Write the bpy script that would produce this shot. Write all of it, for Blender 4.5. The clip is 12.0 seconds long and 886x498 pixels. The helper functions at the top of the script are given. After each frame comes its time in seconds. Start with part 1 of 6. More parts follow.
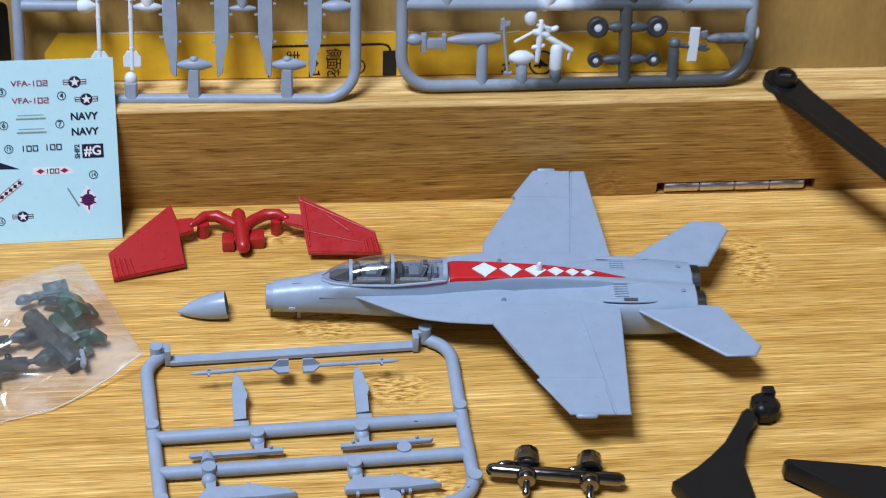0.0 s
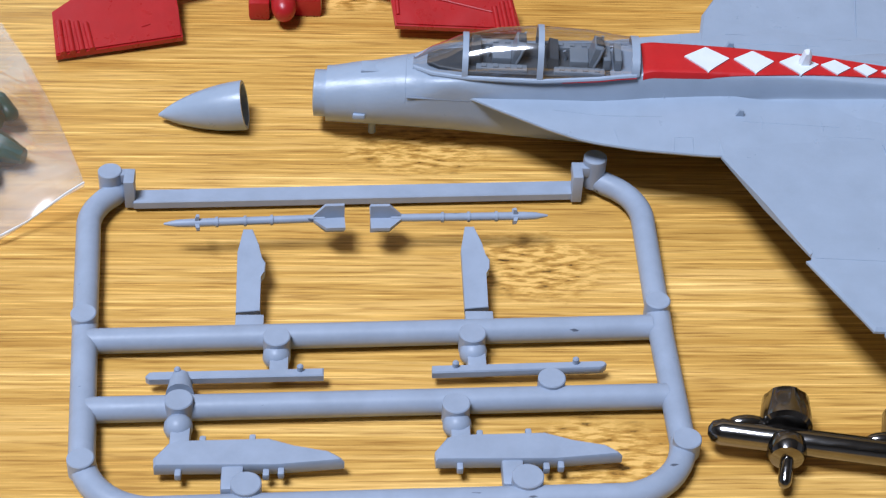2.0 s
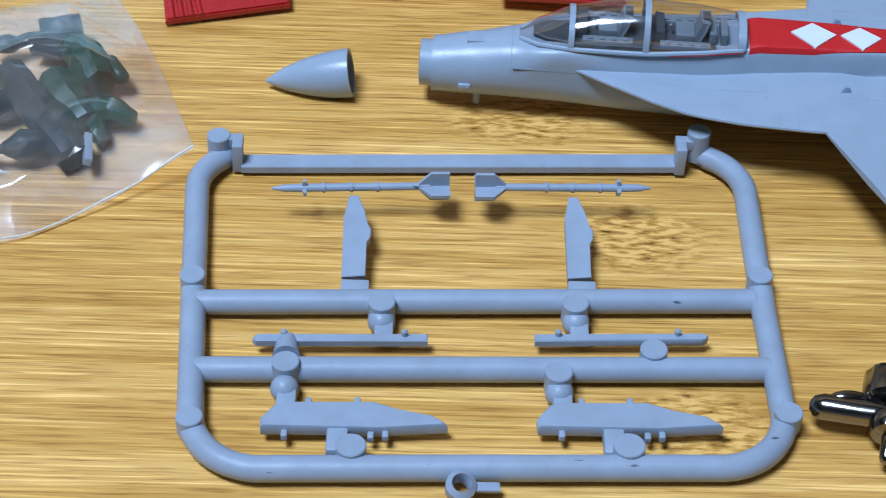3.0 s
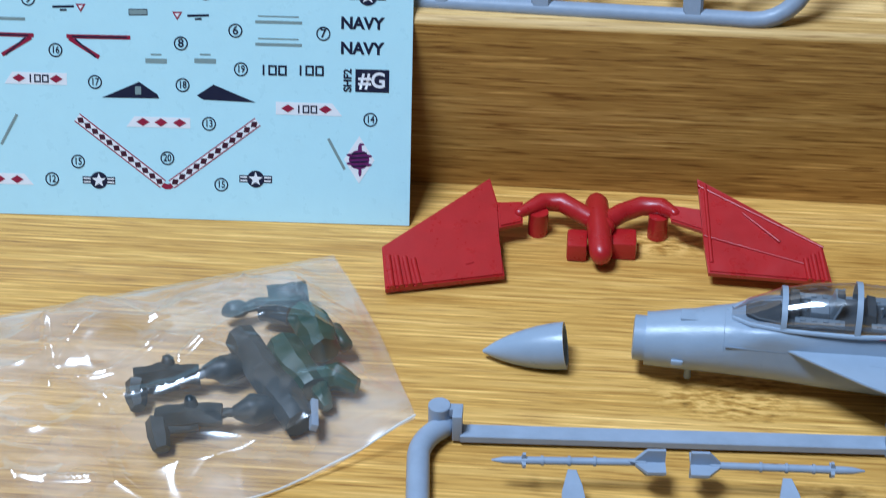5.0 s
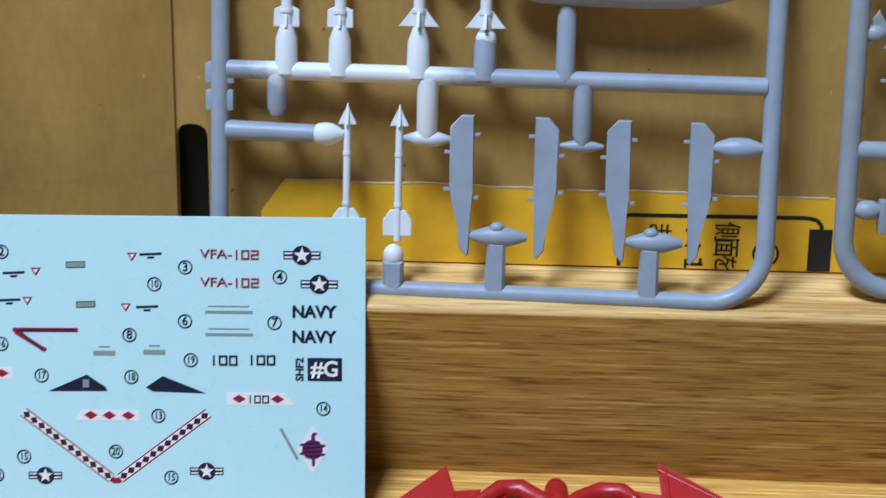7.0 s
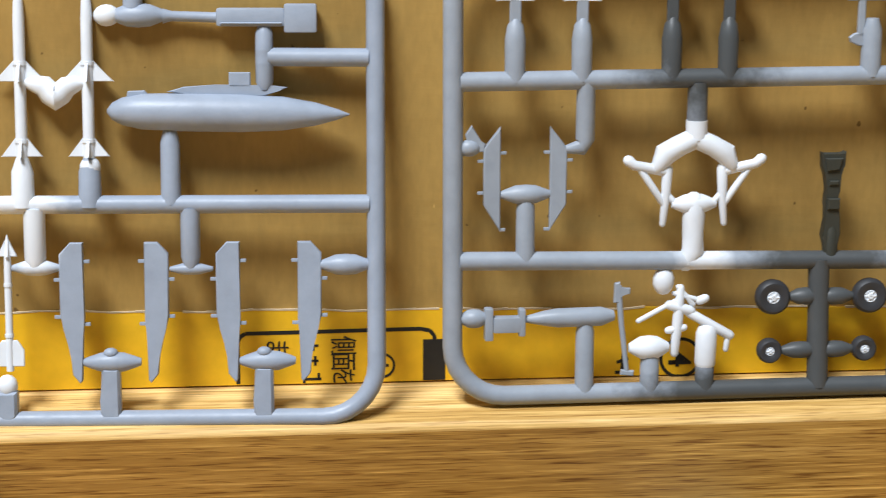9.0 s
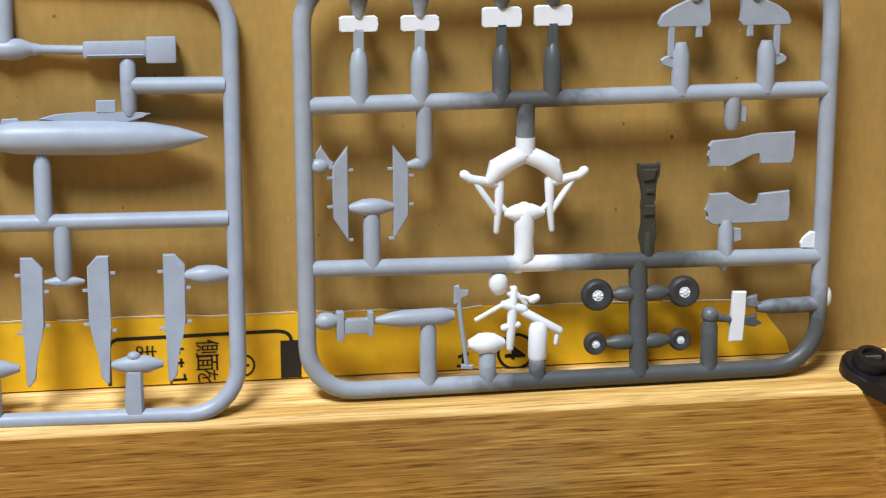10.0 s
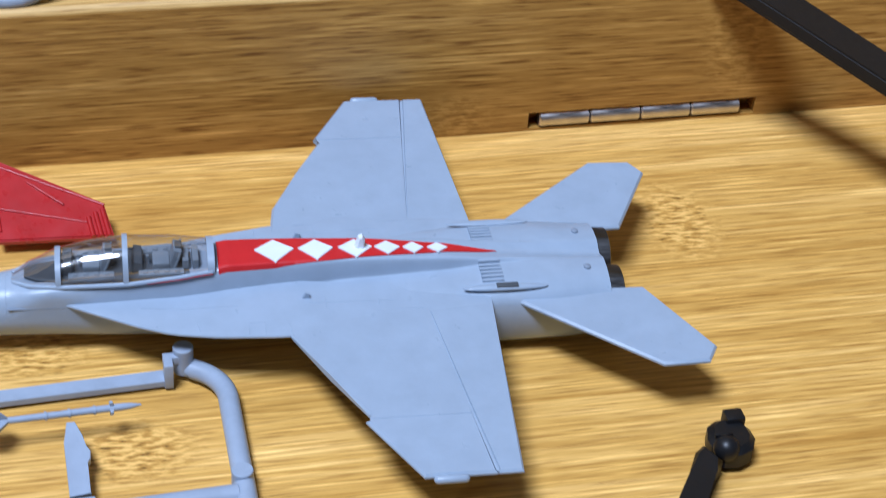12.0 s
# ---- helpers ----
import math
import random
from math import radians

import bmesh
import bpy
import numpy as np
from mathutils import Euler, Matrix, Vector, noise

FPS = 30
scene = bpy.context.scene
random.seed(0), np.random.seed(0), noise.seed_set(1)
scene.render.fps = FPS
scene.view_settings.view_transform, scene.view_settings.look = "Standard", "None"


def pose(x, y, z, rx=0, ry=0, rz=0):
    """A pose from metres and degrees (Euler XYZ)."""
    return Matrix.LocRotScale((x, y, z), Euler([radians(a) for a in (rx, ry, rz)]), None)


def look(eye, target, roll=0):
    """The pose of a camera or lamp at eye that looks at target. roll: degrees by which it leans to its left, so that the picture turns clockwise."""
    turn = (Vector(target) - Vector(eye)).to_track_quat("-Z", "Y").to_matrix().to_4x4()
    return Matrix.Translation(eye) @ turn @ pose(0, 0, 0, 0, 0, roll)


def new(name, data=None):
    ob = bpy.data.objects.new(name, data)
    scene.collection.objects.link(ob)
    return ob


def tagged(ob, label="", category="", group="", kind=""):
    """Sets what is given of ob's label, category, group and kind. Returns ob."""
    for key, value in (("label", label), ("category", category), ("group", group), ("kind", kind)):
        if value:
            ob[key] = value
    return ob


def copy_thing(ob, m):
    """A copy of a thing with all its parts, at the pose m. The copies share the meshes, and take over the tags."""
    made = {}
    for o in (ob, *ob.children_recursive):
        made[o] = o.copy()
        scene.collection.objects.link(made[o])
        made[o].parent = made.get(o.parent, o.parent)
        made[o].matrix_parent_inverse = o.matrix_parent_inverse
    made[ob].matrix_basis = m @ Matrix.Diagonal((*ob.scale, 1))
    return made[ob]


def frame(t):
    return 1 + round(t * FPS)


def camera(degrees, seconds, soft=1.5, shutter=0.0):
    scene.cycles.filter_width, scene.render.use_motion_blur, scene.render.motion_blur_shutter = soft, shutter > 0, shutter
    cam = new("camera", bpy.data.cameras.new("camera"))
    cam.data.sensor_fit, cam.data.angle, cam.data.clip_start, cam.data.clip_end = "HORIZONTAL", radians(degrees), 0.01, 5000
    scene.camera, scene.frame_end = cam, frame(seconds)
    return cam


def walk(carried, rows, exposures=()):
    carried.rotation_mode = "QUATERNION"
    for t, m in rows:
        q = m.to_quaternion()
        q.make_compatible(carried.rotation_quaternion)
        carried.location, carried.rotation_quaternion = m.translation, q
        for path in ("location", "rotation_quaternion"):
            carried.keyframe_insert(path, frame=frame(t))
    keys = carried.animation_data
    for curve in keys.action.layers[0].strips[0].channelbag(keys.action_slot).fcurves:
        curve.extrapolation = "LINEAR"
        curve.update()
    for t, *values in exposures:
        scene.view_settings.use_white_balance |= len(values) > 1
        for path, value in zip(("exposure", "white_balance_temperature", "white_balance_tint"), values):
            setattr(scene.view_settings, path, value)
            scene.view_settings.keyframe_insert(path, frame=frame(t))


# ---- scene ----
cam = camera(26.7, 12.0, soft=1.0, shutter=0.25)
PATH = [
    (0, (-0.11734, -0.37665, 0.27610), (-0.07913, -0.14138, 0.09393), 3.90),
    (0.5, (-0.10033, -0.29749, 0.20971), (-0.06980, -0.06261, 0.02559), 3.11),
    (1, (-0.09574, -0.23568, 0.15723), (-0.06569, -0.00298, -0.02971), 3.79),
    (1.5, (-0.09902, -0.23441, 0.15332), (-0.07512, -0.00659, -0.04040), 3.58),
    (2, (-0.10104, -0.23645, 0.15195), (-0.08318, -0.01340, -0.04788), 3.29),
    (2.5, (-0.10227, -0.23696, 0.15097), (-0.08936, -0.01647, -0.05205), 3.20),
    (2.7, (-0.10297, -0.23757, 0.15136), (-0.09284, -0.01738, -0.05215), 2.93),
    (4.3, (-0.11235, -0.23935, 0.15844), (-0.12375, -0.00774, -0.03190), 0.96),
    (4.5, (-0.11306, -0.23973, 0.15873), (-0.12660, -0.00475, -0.02729), 0.78),
    (5, (-0.11437, -0.24041, 0.16197), (-0.13244, 0.00190, -0.01397), 0.43),
    (5.5, (-0.11587, -0.24053, 0.16490), (-0.13624, 0.00841, -0.00127), 0.23),
    (6, (-0.11418, -0.23866, 0.16806), (-0.13939, 0.01305, 0.00680), -0.44),
    (6.5, (-0.11519, -0.23720, 0.16914), (-0.13687, 0.01887, 0.01435), -0.34),
    (7, (-0.11416, -0.23033, 0.16890), (-0.12724, 0.03057, 0.02138), 0.11),
    (7.5, (-0.11304, -0.22660, 0.16771), (-0.11176, 0.03958, 0.02932), 0.87),
    (7.7, (-0.11189, -0.22545, 0.16603), (-0.10542, 0.04194, 0.03017), 1.15),
    (9.3, (-0.09323, -0.23934, 0.17869), (-0.05902, 0.02786, 0.04665), 1.80),
    (9.5, (-0.09734, -0.25957, 0.18973), (-0.05745, 0.00668, 0.05736), 2.10),
    (10, (-0.09597, -0.25427, 0.18898), (-0.04647, 0.00907, 0.05407), 2.55),
    (10.5, (-0.09453, -0.25366, 0.18669), (-0.03839, 0.00465, 0.04482), 2.98),
    (11, (-0.09191, -0.25575, 0.18299), (-0.03187, -0.00507, 0.02951), 3.38),
    (11.5, (-0.09210, -0.25788, 0.18085), (-0.02812, -0.01678, 0.01419), 3.98),
    (12, (-0.08861, -0.25860, 0.17629), (-0.02323, -0.02720, -0.00310), 4.68),
]
EXPOSURES = [(0, -0.53, 5150, 12), (0.5, -0.41, 5450, 14), (1.5, -0.4, 5650, 17), (2.0, -0.46, 5350, 14), (2.5, -0.62, 4850, 9.5), (4.5, -0.66, 4600, 6), (5.5, -0.66, 4850, 5), (6.5, -0.6, 4950, 8), (7.0, -0.58, 5000, 7.5),
             (7.5, -0.44, 5200, 8), (9.5, -0.06, 6050, 9.5), (10.5, -0.04, 5800, 10), (11.5, -0.21, 5550, 11), (12, -0.36, 4950, 12.5)]
walk(cam, [(t, look(eye, target, roll)) for t, eye, target, roll in PATH], EXPOSURES)

# ---- light: one ceiling lamp, up and to the left in front of the table, in a pale room ----
world = bpy.data.worlds.new("room_air")
world.use_nodes = True
world.node_tree.nodes["Background"].inputs[0].default_value = (0.9, 0.95, 1.0, 1)
world.node_tree.nodes["Background"].inputs[1].default_value = 0.1
scene.world = world
lamp_data = bpy.data.lights.new("ceiling_lamp_light", "AREA")
lamp_data.shape, lamp_data.size, lamp_data.size_y, lamp_data.energy, lamp_data.color = "ELLIPSE", 0.75, 0.42, 51.5, (1.0, 0.985, 0.96)
lamp = new("ceiling_lamp_light", lamp_data)
lamp.matrix_world = look((-0.62, -0.47, 1.65), (-0.06, -0.05, 0.0))

MM = 0.001


# ---- materials ----
def shader(name):
    m = bpy.data.materials.new(name)
    m.use_nodes = True
    t = m.node_tree
    return m, t, t.nodes["Principled BSDF"]


def node(t, kind, **values):
    n = t.nodes.new(kind)
    for key, value in values.items():
        n.inputs[key.replace("_", " ")].default_value = value
    return n


def coords(t, scale=(1, 1, 1)):
    c = t.nodes.new("ShaderNodeTexCoord")
    m = node(t, "ShaderNodeMapping", Scale=scale)
    t.links.new(c.outputs["Object"], m.inputs["Vector"])
    return m.outputs["Vector"]


def noise_tex(t, vector, scale, detail=4.0, rough=0.6):
    n = node(t, "ShaderNodeTexNoise", Scale=scale, Detail=detail, Roughness=rough)
    t.links.new(vector, n.inputs["Vector"])
    return n.outputs["Fac"]


def ramp(t, fac, stops):
    r = t.nodes.new("ShaderNodeValToRGB")
    while len(r.color_ramp.elements) < len(stops):
        r.color_ramp.elements.new(0.5)
    for e, (at, col) in zip(r.color_ramp.elements, stops):
        e.position, e.color = at, (*col, 1)
    t.links.new(fac, r.inputs["Fac"])
    return r.outputs["Color"]


def math_node(t, op, a, b=None, clamp=False):
    n = t.nodes.new("ShaderNodeMath")
    n.operation, n.use_clamp = op, clamp
    for i, v in enumerate((a, b)):
        if v is None:
            continue
        if isinstance(v, (int, float)):
            n.inputs[i].default_value = v
        else:
            t.links.new(v, n.inputs[i])
    return n.outputs[0]


def mix_colour(t, fac, a, b, blend="MIX"):
    n = t.nodes.new("ShaderNodeMix")
    n.data_type, n.blend_type = "RGBA", blend
    for i, v in ((0, fac), (6, a), (7, b)):
        if isinstance(v, (int, float)):
            n.inputs[i].default_value = v
        elif isinstance(v, tuple):
            n.inputs[i].default_value = (*v, 1)
        else:
            t.links.new(v, n.inputs[i])
    return n.outputs[2]


def relief(t, bsdf, height, strength, distance):
    b = node(t, "ShaderNodeBump", Strength=strength, Distance=distance)
    t.links.new(height, b.inputs["Height"])
    t.links.new(b.outputs["Normal"], bsdf.inputs["Normal"])


def spot_mask(t, x, y, z, rx, ry, rz, ragged=0.35, soft=0.35):
    """1 inside a soft, ragged ellipsoid of the object's own space (mm), 0 outside."""
    c = t.nodes.new("ShaderNodeTexCoord")
    m = node(t, "ShaderNodeMapping", Location=(-x / rx, -y / ry, -z / rz), Scale=(1 / (rx * MM), 1 / (ry * MM), 1 / (rz * MM)))
    t.links.new(c.outputs["Object"], m.inputs["Vector"])
    length = t.nodes.new("ShaderNodeVectorMath")
    length.operation = "LENGTH"
    t.links.new(m.outputs["Vector"], length.inputs[0])
    wobble = math_node(t, "MULTIPLY", math_node(t, "SUBTRACT", noise_tex(t, c.outputs["Object"], 500.0, 3.0), 0.5), ragged * 2)
    d = math_node(t, "ADD", length.outputs["Value"], wobble)
    return math_node(t, "DIVIDE", math_node(t, "SUBTRACT", 1 + soft, d), 2 * soft, clamp=True)


def plastic(name, colour, rough=0.42, spots=(), vary=0.08, specular=0.45, nicks=False):
    """Moulded or brush-painted plastic: faint mottling, fine grain, scuffs; spots: soft overspray of other colours."""
    m, t, b = shader(name)
    v = coords(t)
    col = mix_colour(t, 1.0, colour, ramp(t, noise_tex(t, v, 260.0, 4.0), [(0.3, (1 - vary,) * 3), (0.7, (1 + vary,) * 3)]), "MULTIPLY")
    for x, z, rx, rz, other in spots:
        col = mix_colour(t, spot_mask(t, x, 0, z, rx, 30, rz), col, other)
    if nicks:
        col = mix_colour(t, 1.0, col, ramp(t, noise_tex(t, coords(t, (230, 900, 500)), 1.0, 3.0, 0.6), [(0.27, (0.3, 0.3, 0.32)), (0.295, (1, 1, 1))]), "MULTIPLY")
    t.links.new(col, b.inputs["Base Color"])
    fine = noise_tex(t, v, 1800.0, 5.0)
    t.links.new(ramp(t, noise_tex(t, v, 420.0), [(0.3, (rough - 0.06,) * 3), (0.7, (rough + 0.1,) * 3)]), b.inputs["Roughness"])
    b.inputs["Specular IOR Level"].default_value = specular
    relief(t, b, fine, 0.12, 0.0002)
    return m


def bamboo(name, pale, mid, dark, knots=(), rough=0.42, line=0.54, dashes=1.0, broad_amount=0.34, scar=0.95, pores=0.6):
    """Laminated bamboo, grain along x, with the flaky scars of its nodes."""
    m, t, b = shader(name)
    strip = noise_tex(t, coords(t, (1.2, 62, 62)), 1.0, 2.0)
    broad = noise_tex(t, coords(t, (7, 150, 150)), 1.0, 3.0, 0.55)
    fibre = noise_tex(t, coords(t, (26, 1000, 1000)), 1.0, 5.0, 0.65)
    hair = noise_tex(t, coords(t, (45, 2500, 2500)), 1.0, 1.0, 0.5)
    sum_ = math_node(t, "ADD", math_node(t, "MULTIPLY", broad, broad_amount), math_node(t, "MULTIPLY", fibre, line))
    sum_ = math_node(t, "ADD", sum_, math_node(t, "MULTIPLY", strip, 0.25))
    mean = (broad_amount + line + 0.25) / 2
    col = ramp(t, sum_, [(mean - 0.11, dark), (mean, mid), (mean + 0.10, pale)])
    dash = ramp(t, hair, [(0.22, (0.45, 0.34, 0.25)), (0.34, (1, 1, 1)), (0.57, (1, 1, 1)), (0.66, (1.35, 1.42, 1.6))])
    col = mix_colour(t, dashes, col, dash, "MULTIPLY")
    pore = noise_tex(t, coords(t, (110, 2300, 2300)), 1.0, 2.0, 0.55)
    col = mix_colour(t, pores, col, ramp(t, pore, [(0.34, (0.5, 0.4, 0.3)), (0.46, (1, 1, 1)), (0.56, (1, 1, 1)), (0.68, (1.3, 1.36, 1.45))]), "MULTIPLY")
    chips = noise_tex(t, coords(t, (380, 1500, 1500)), 1.0, 3.0, 0.55)
    flakes = ramp(t, chips, [(0.31, tuple(c * 0.12 for c in dark)), (0.35, tuple(c * 0.65 for c in dark)), (0.43, dark), (0.5, mid), (0.57, tuple(min(1, c * 1.12) for c in pale))])
    for x, y, z, rx, ry, rz in knots:
        col = mix_colour(t, math_node(t, "MULTIPLY", spot_mask(t, x, y, z, rx, ry, rz, 0.6, 0.3), scar), col, flakes)
    t.links.new(col, b.inputs["Base Color"])
    t.links.new(ramp(t, broad, [(0.3, (rough - 0.08,) * 3), (0.7, (rough + 0.1,) * 3)]), b.inputs["Roughness"])
    b.inputs["Specular IOR Level"].default_value = 0.35
    relief(t, b, fibre, 0.2, 0.0003)
    return m


def metal(name, colour, rough):
    m, t, b = shader(name)
    v = coords(t)
    b.inputs["Metallic"].default_value = 1.0
    t.links.new(mix_colour(t, 1.0, colour, ramp(t, noise_tex(t, v, 300.0), [(0.3, (0.8,) * 3), (0.7, (1.05,) * 3)]), "MULTIPLY"), b.inputs["Base Color"])
    t.links.new(ramp(t, noise_tex(t, coords(t, (200, 1500, 1500)), 1.0), [(0.3, (rough * 0.6,) * 3), (0.7, (rough * 1.6,) * 3)]), b.inputs["Roughness"])
    return m


def card_material():
    m, t, b = shader("brown_cardboard")
    v = coords(t)
    col = ramp(t, noise_tex(t, coords(t, (40, 40, 14)), 1.0, 5.0), [(0.3, (0.325, 0.205, 0.055)), (0.7, (0.5, 0.325, 0.092))])
    col = mix_colour(t, 0.6, col, ramp(t, noise_tex(t, coords(t, (900, 900, 300)), 1.0, 4.0), [(0.3, (0.85, 0.85, 0.85)), (0.7, (1.12, 1.1, 1.08))]), "MULTIPLY")
    specks = ramp(t, noise_tex(t, v, 420.0, 1.0), [(0.225, (0.25, 0.2, 0.15)), (0.25, (1, 1, 1))])
    col = mix_colour(t, 0.8, col, specks, "MULTIPLY")
    flecks = ramp(t, noise_tex(t, coords(t, (520, 520, 380)), 1.0, 1.0), [(0.79, (1, 1, 1)), (0.81, (1.7, 1.75, 1.9))])
    col = mix_colour(t, 1.0, col, flecks, "MULTIPLY")
    t.links.new(col, b.inputs["Base Color"])
    b.inputs["Roughness"].default_value = 0.62
    b.inputs["Specular IOR Level"].default_value = 0.35
    relief(t, b, noise_tex(t, coords(t, (120, 120, 500)), 1.0, 3.0), 0.15, 0.0004)
    return m


def film(name, tint, rough, gloss, haze=0.0):
    """Thin clear plastic: see-through, with a Fresnel gloss."""
    m, t, b = shader(name)
    t.nodes.remove(b)
    clear = node(t, "ShaderNodeBsdfTransparent", Color=(*tint, 1))
    shine = node(t, "ShaderNodeBsdfGlossy", Color=(1, 1, 1, 1), Roughness=rough)
    rim = node(t, "ShaderNodeLayerWeight", Blend=0.5)
    edge = math_node(t, "MULTIPLY", math_node(t, "POWER", rim.outputs["Facing"], 4.0), 0.3)
    fac = math_node(t, "MULTIPLY", math_node(t, "ADD", edge, 0.045), gloss, clamp=True)
    mix = t.nodes.new("ShaderNodeMixShader")
    t.links.new(fac, mix.inputs[0])
    body = clear.outputs[0]
    if haze:
        milk = node(t, "ShaderNodeBsdfDiffuse", Color=(0.88, 0.85, 0.8, 1))
        veil = t.nodes.new("ShaderNodeMixShader")
        cloud = noise_tex(t, coords(t, (70, 110, 70)), 1.0, 3.0, 0.6)
        t.links.new(ramp(t, cloud, [(0.35, (haze * 0.35,) * 3), (0.68, (haze * 1.9,) * 3)]), veil.inputs[0])
        t.links.new(clear.outputs[0], veil.inputs[1])
        t.links.new(milk.outputs[0], veil.inputs[2])
        body = veil.outputs[0]
    t.links.new(body, mix.inputs[1])
    t.links.new(shine.outputs[0], mix.inputs[2])
    t.links.new(mix.outputs[0], t.nodes["Material Output"].inputs["Surface"])
    return m


GREY, DARK, WHITE = (0.32, 0.373, 0.468), (0.072, 0.08, 0.085), (0.74, 0.79, 0.85)
table_wood = bamboo("table_bamboo", (0.77, 0.475, 0.13), (0.62, 0.357, 0.076), (0.47, 0.243, 0.042), knots=[
    (-90, -47.6, 0, 9, 4.5, 9), (-76.5, -70, 0, 8, 5.5, 9), (15.5, -29, 0, 5.8, 9, 9), (-100, -12.5, 0, 9, 3.5, 9),
    (-72, -100.5, 0, 7, 5, 9), (-171, -85, 0, 8, 6, 9), (-28, -56, 0, 7, 8, 9)])
# riser front and top: one bamboo, with shade and light put into its colours
shaded_riser_wood = bamboo("riser_bamboo_shaded", (0.52, 0.3, 0.07), (0.397, 0.212, 0.04), (0.27, 0.132, 0.022), knots=[
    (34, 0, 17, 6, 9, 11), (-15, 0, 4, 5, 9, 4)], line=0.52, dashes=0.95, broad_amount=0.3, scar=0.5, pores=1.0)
lit_top_wood = bamboo("riser_top_bamboo_lit", (0.8, 0.55, 0.225), (0.67, 0.43, 0.14), (0.45, 0.26, 0.065), rough=0.5, dashes=0.5)
grey_plastic = plastic("grey_plastic", GREY)
nicked_plastic = plastic("nicked_grey_plastic", GREY, nicks=True)
jet_plastic = plastic("jet_grey_paint", (0.322, 0.388, 0.487), 0.33, vary=0.05, specular=0.55)
seam_grey = plastic("panel_line_grey", (0.22, 0.26, 0.33), 0.6)
white_paint = plastic("white_paint", WHITE, 0.5, vary=0.04)
dark_plastic = plastic("dark_grey_paint", DARK, 0.45)
tyre_paint = plastic("tyre_black_paint", (0.035, 0.037, 0.042), 0.5)
olive_paint = plastic("dark_olive_paint", (0.038, 0.04, 0.031), 0.5)
red_plastic = plastic("red_plastic", (0.39, 0.011, 0.013), 0.3, specular=0.55)
red_paint = plastic("red_paint", (0.5, 0.014, 0.016), 0.38)
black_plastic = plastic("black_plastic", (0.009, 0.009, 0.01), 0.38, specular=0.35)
slate_plastic = plastic("slate_plastic", (0.018, 0.028, 0.033), 0.45, vary=0.2)
green_plastic = plastic("dark_green_plastic", (0.009, 0.05, 0.031), 0.4, vary=0.2)
cockpit_dark = plastic("cockpit_dark", (0.075, 0.085, 0.098), 0.45)
cockpit_grey = plastic("cockpit_grey", (0.24, 0.28, 0.33), 0.4)
steel = metal("bright_steel", (0.62, 0.58, 0.56), 0.34)
gunmetal = metal("dark_chrome", (0.27, 0.26, 0.25), 0.14)
nozzle_metal = metal("nozzle_gunmetal", (0.12, 0.12, 0.125), 0.4)
cardboard = card_material()
yellow_print = plastic("yellow_print", (0.87, 0.5, 0.008), 0.5, vary=0.07)
torn_edge = plastic("torn_paper", (0.62, 0.5, 0.33), 0.8, vary=0.2)
black_ink = plastic("black_ink", (0.014, 0.013, 0.012), 0.55)
paper_blue = plastic("pale_blue_paper", (0.58, 0.84, 0.9), 0.3, vary=0.015)
ink_navy = plastic("navy_ink", (0.012, 0.014, 0.04), 0.4)
ink_red = plastic("red_ink", (0.28, 0.012, 0.045), 0.4)
ink_chevron = plastic("dark_red_ink", (0.05, 0.008, 0.022), 0.4)
ink_white = plastic("white_ink", (0.86, 0.86, 0.87), 0.35, vary=0.02)
ink_grey = plastic("grey_ink", (0.25, 0.32, 0.31), 0.4)
ink_purple = plastic("purple_ink", (0.12, 0.015, 0.11), 0.4, vary=0.4)
glass = film("canopy_plastic", (0.97, 0.97, 0.975), 0.11, 4.2)
bag_film = film("bag_film", (0.92, 0.915, 0.91), 0.17, 2.0, 0.04)
bag_base_film = film("bag_base_film", (0.88, 0.875, 0.88), 0.3, 1.0, 0.2)
seal_film = plastic("bag_seal", (0.75, 0.74, 0.7), 0.35)
room_paint = plastic("room_paint", (0.42, 0.41, 0.395), 0.8)
floor_paint = plastic("floor_boards", (0.14, 0.105, 0.07), 0.5)
sprue_a_plastic = plastic("grey_sprue_oversprayed_white", (0.315, 0.367, 0.455), spots=[(-139, 32, 12, 4, WHITE), (-129, 27, 3, 6, WHITE), (-149, 33, 4, 3, WHITE)])
sprue_b_plastic = plastic("grey_sprue_oversprayed_dark", (0.308, 0.35, 0.41), spots=[
    (-31, 54, 11, 13, DARK), (-11, 19.5, 11, 4, DARK), (-11, 12, 4, 10, DARK), (-11, 4, 16, 12, DARK), (12, 3, 18, 10, DARK), (-57, 67, 16, 4, DARK), (-31, 68, 14, 6, DARK), (-25, -1, 14, 4, DARK), (-30, 25, 4, 10, WHITE)])


# ---- mesh helpers (all in mm) ----
def finish(bm, sharp=38):
    bmesh.ops.recalc_face_normals(bm, faces=bm.faces)
    for f in bm.faces:
        f.smooth = True
    for e in bm.edges:
        e.smooth = len(e.link_faces) == 2 and e.calc_face_angle(0) < radians(sharp)
    bmesh.ops.scale(bm, vec=(MM, MM, MM), verts=bm.verts)


def part(name, bm, material, parent=None, label=""):
    """Links a bmesh (mm) as one mesh object, under a thing or a part."""
    finish(bm)
    me = bpy.data.meshes.new(name)
    bm.to_mesh(me)
    bm.free()
    for m in material if isinstance(material, (list, tuple)) else [material]:
        me.materials.append(m)
    ob = new(name, me)
    ob.parent = parent
    return tagged(ob, label=label)


def thing(name, label, category, m=None, group="", kind=""):
    ob = new(name)
    ob.empty_display_size = 0.01
    if m is not None:
        ob.matrix_world = m
    return tagged(ob, label, category, group, kind)


def at(x, y, z, rx=0, ry=0, rz=0):
    return pose(x * MM, y * MM, z * MM, rx, ry, rz)


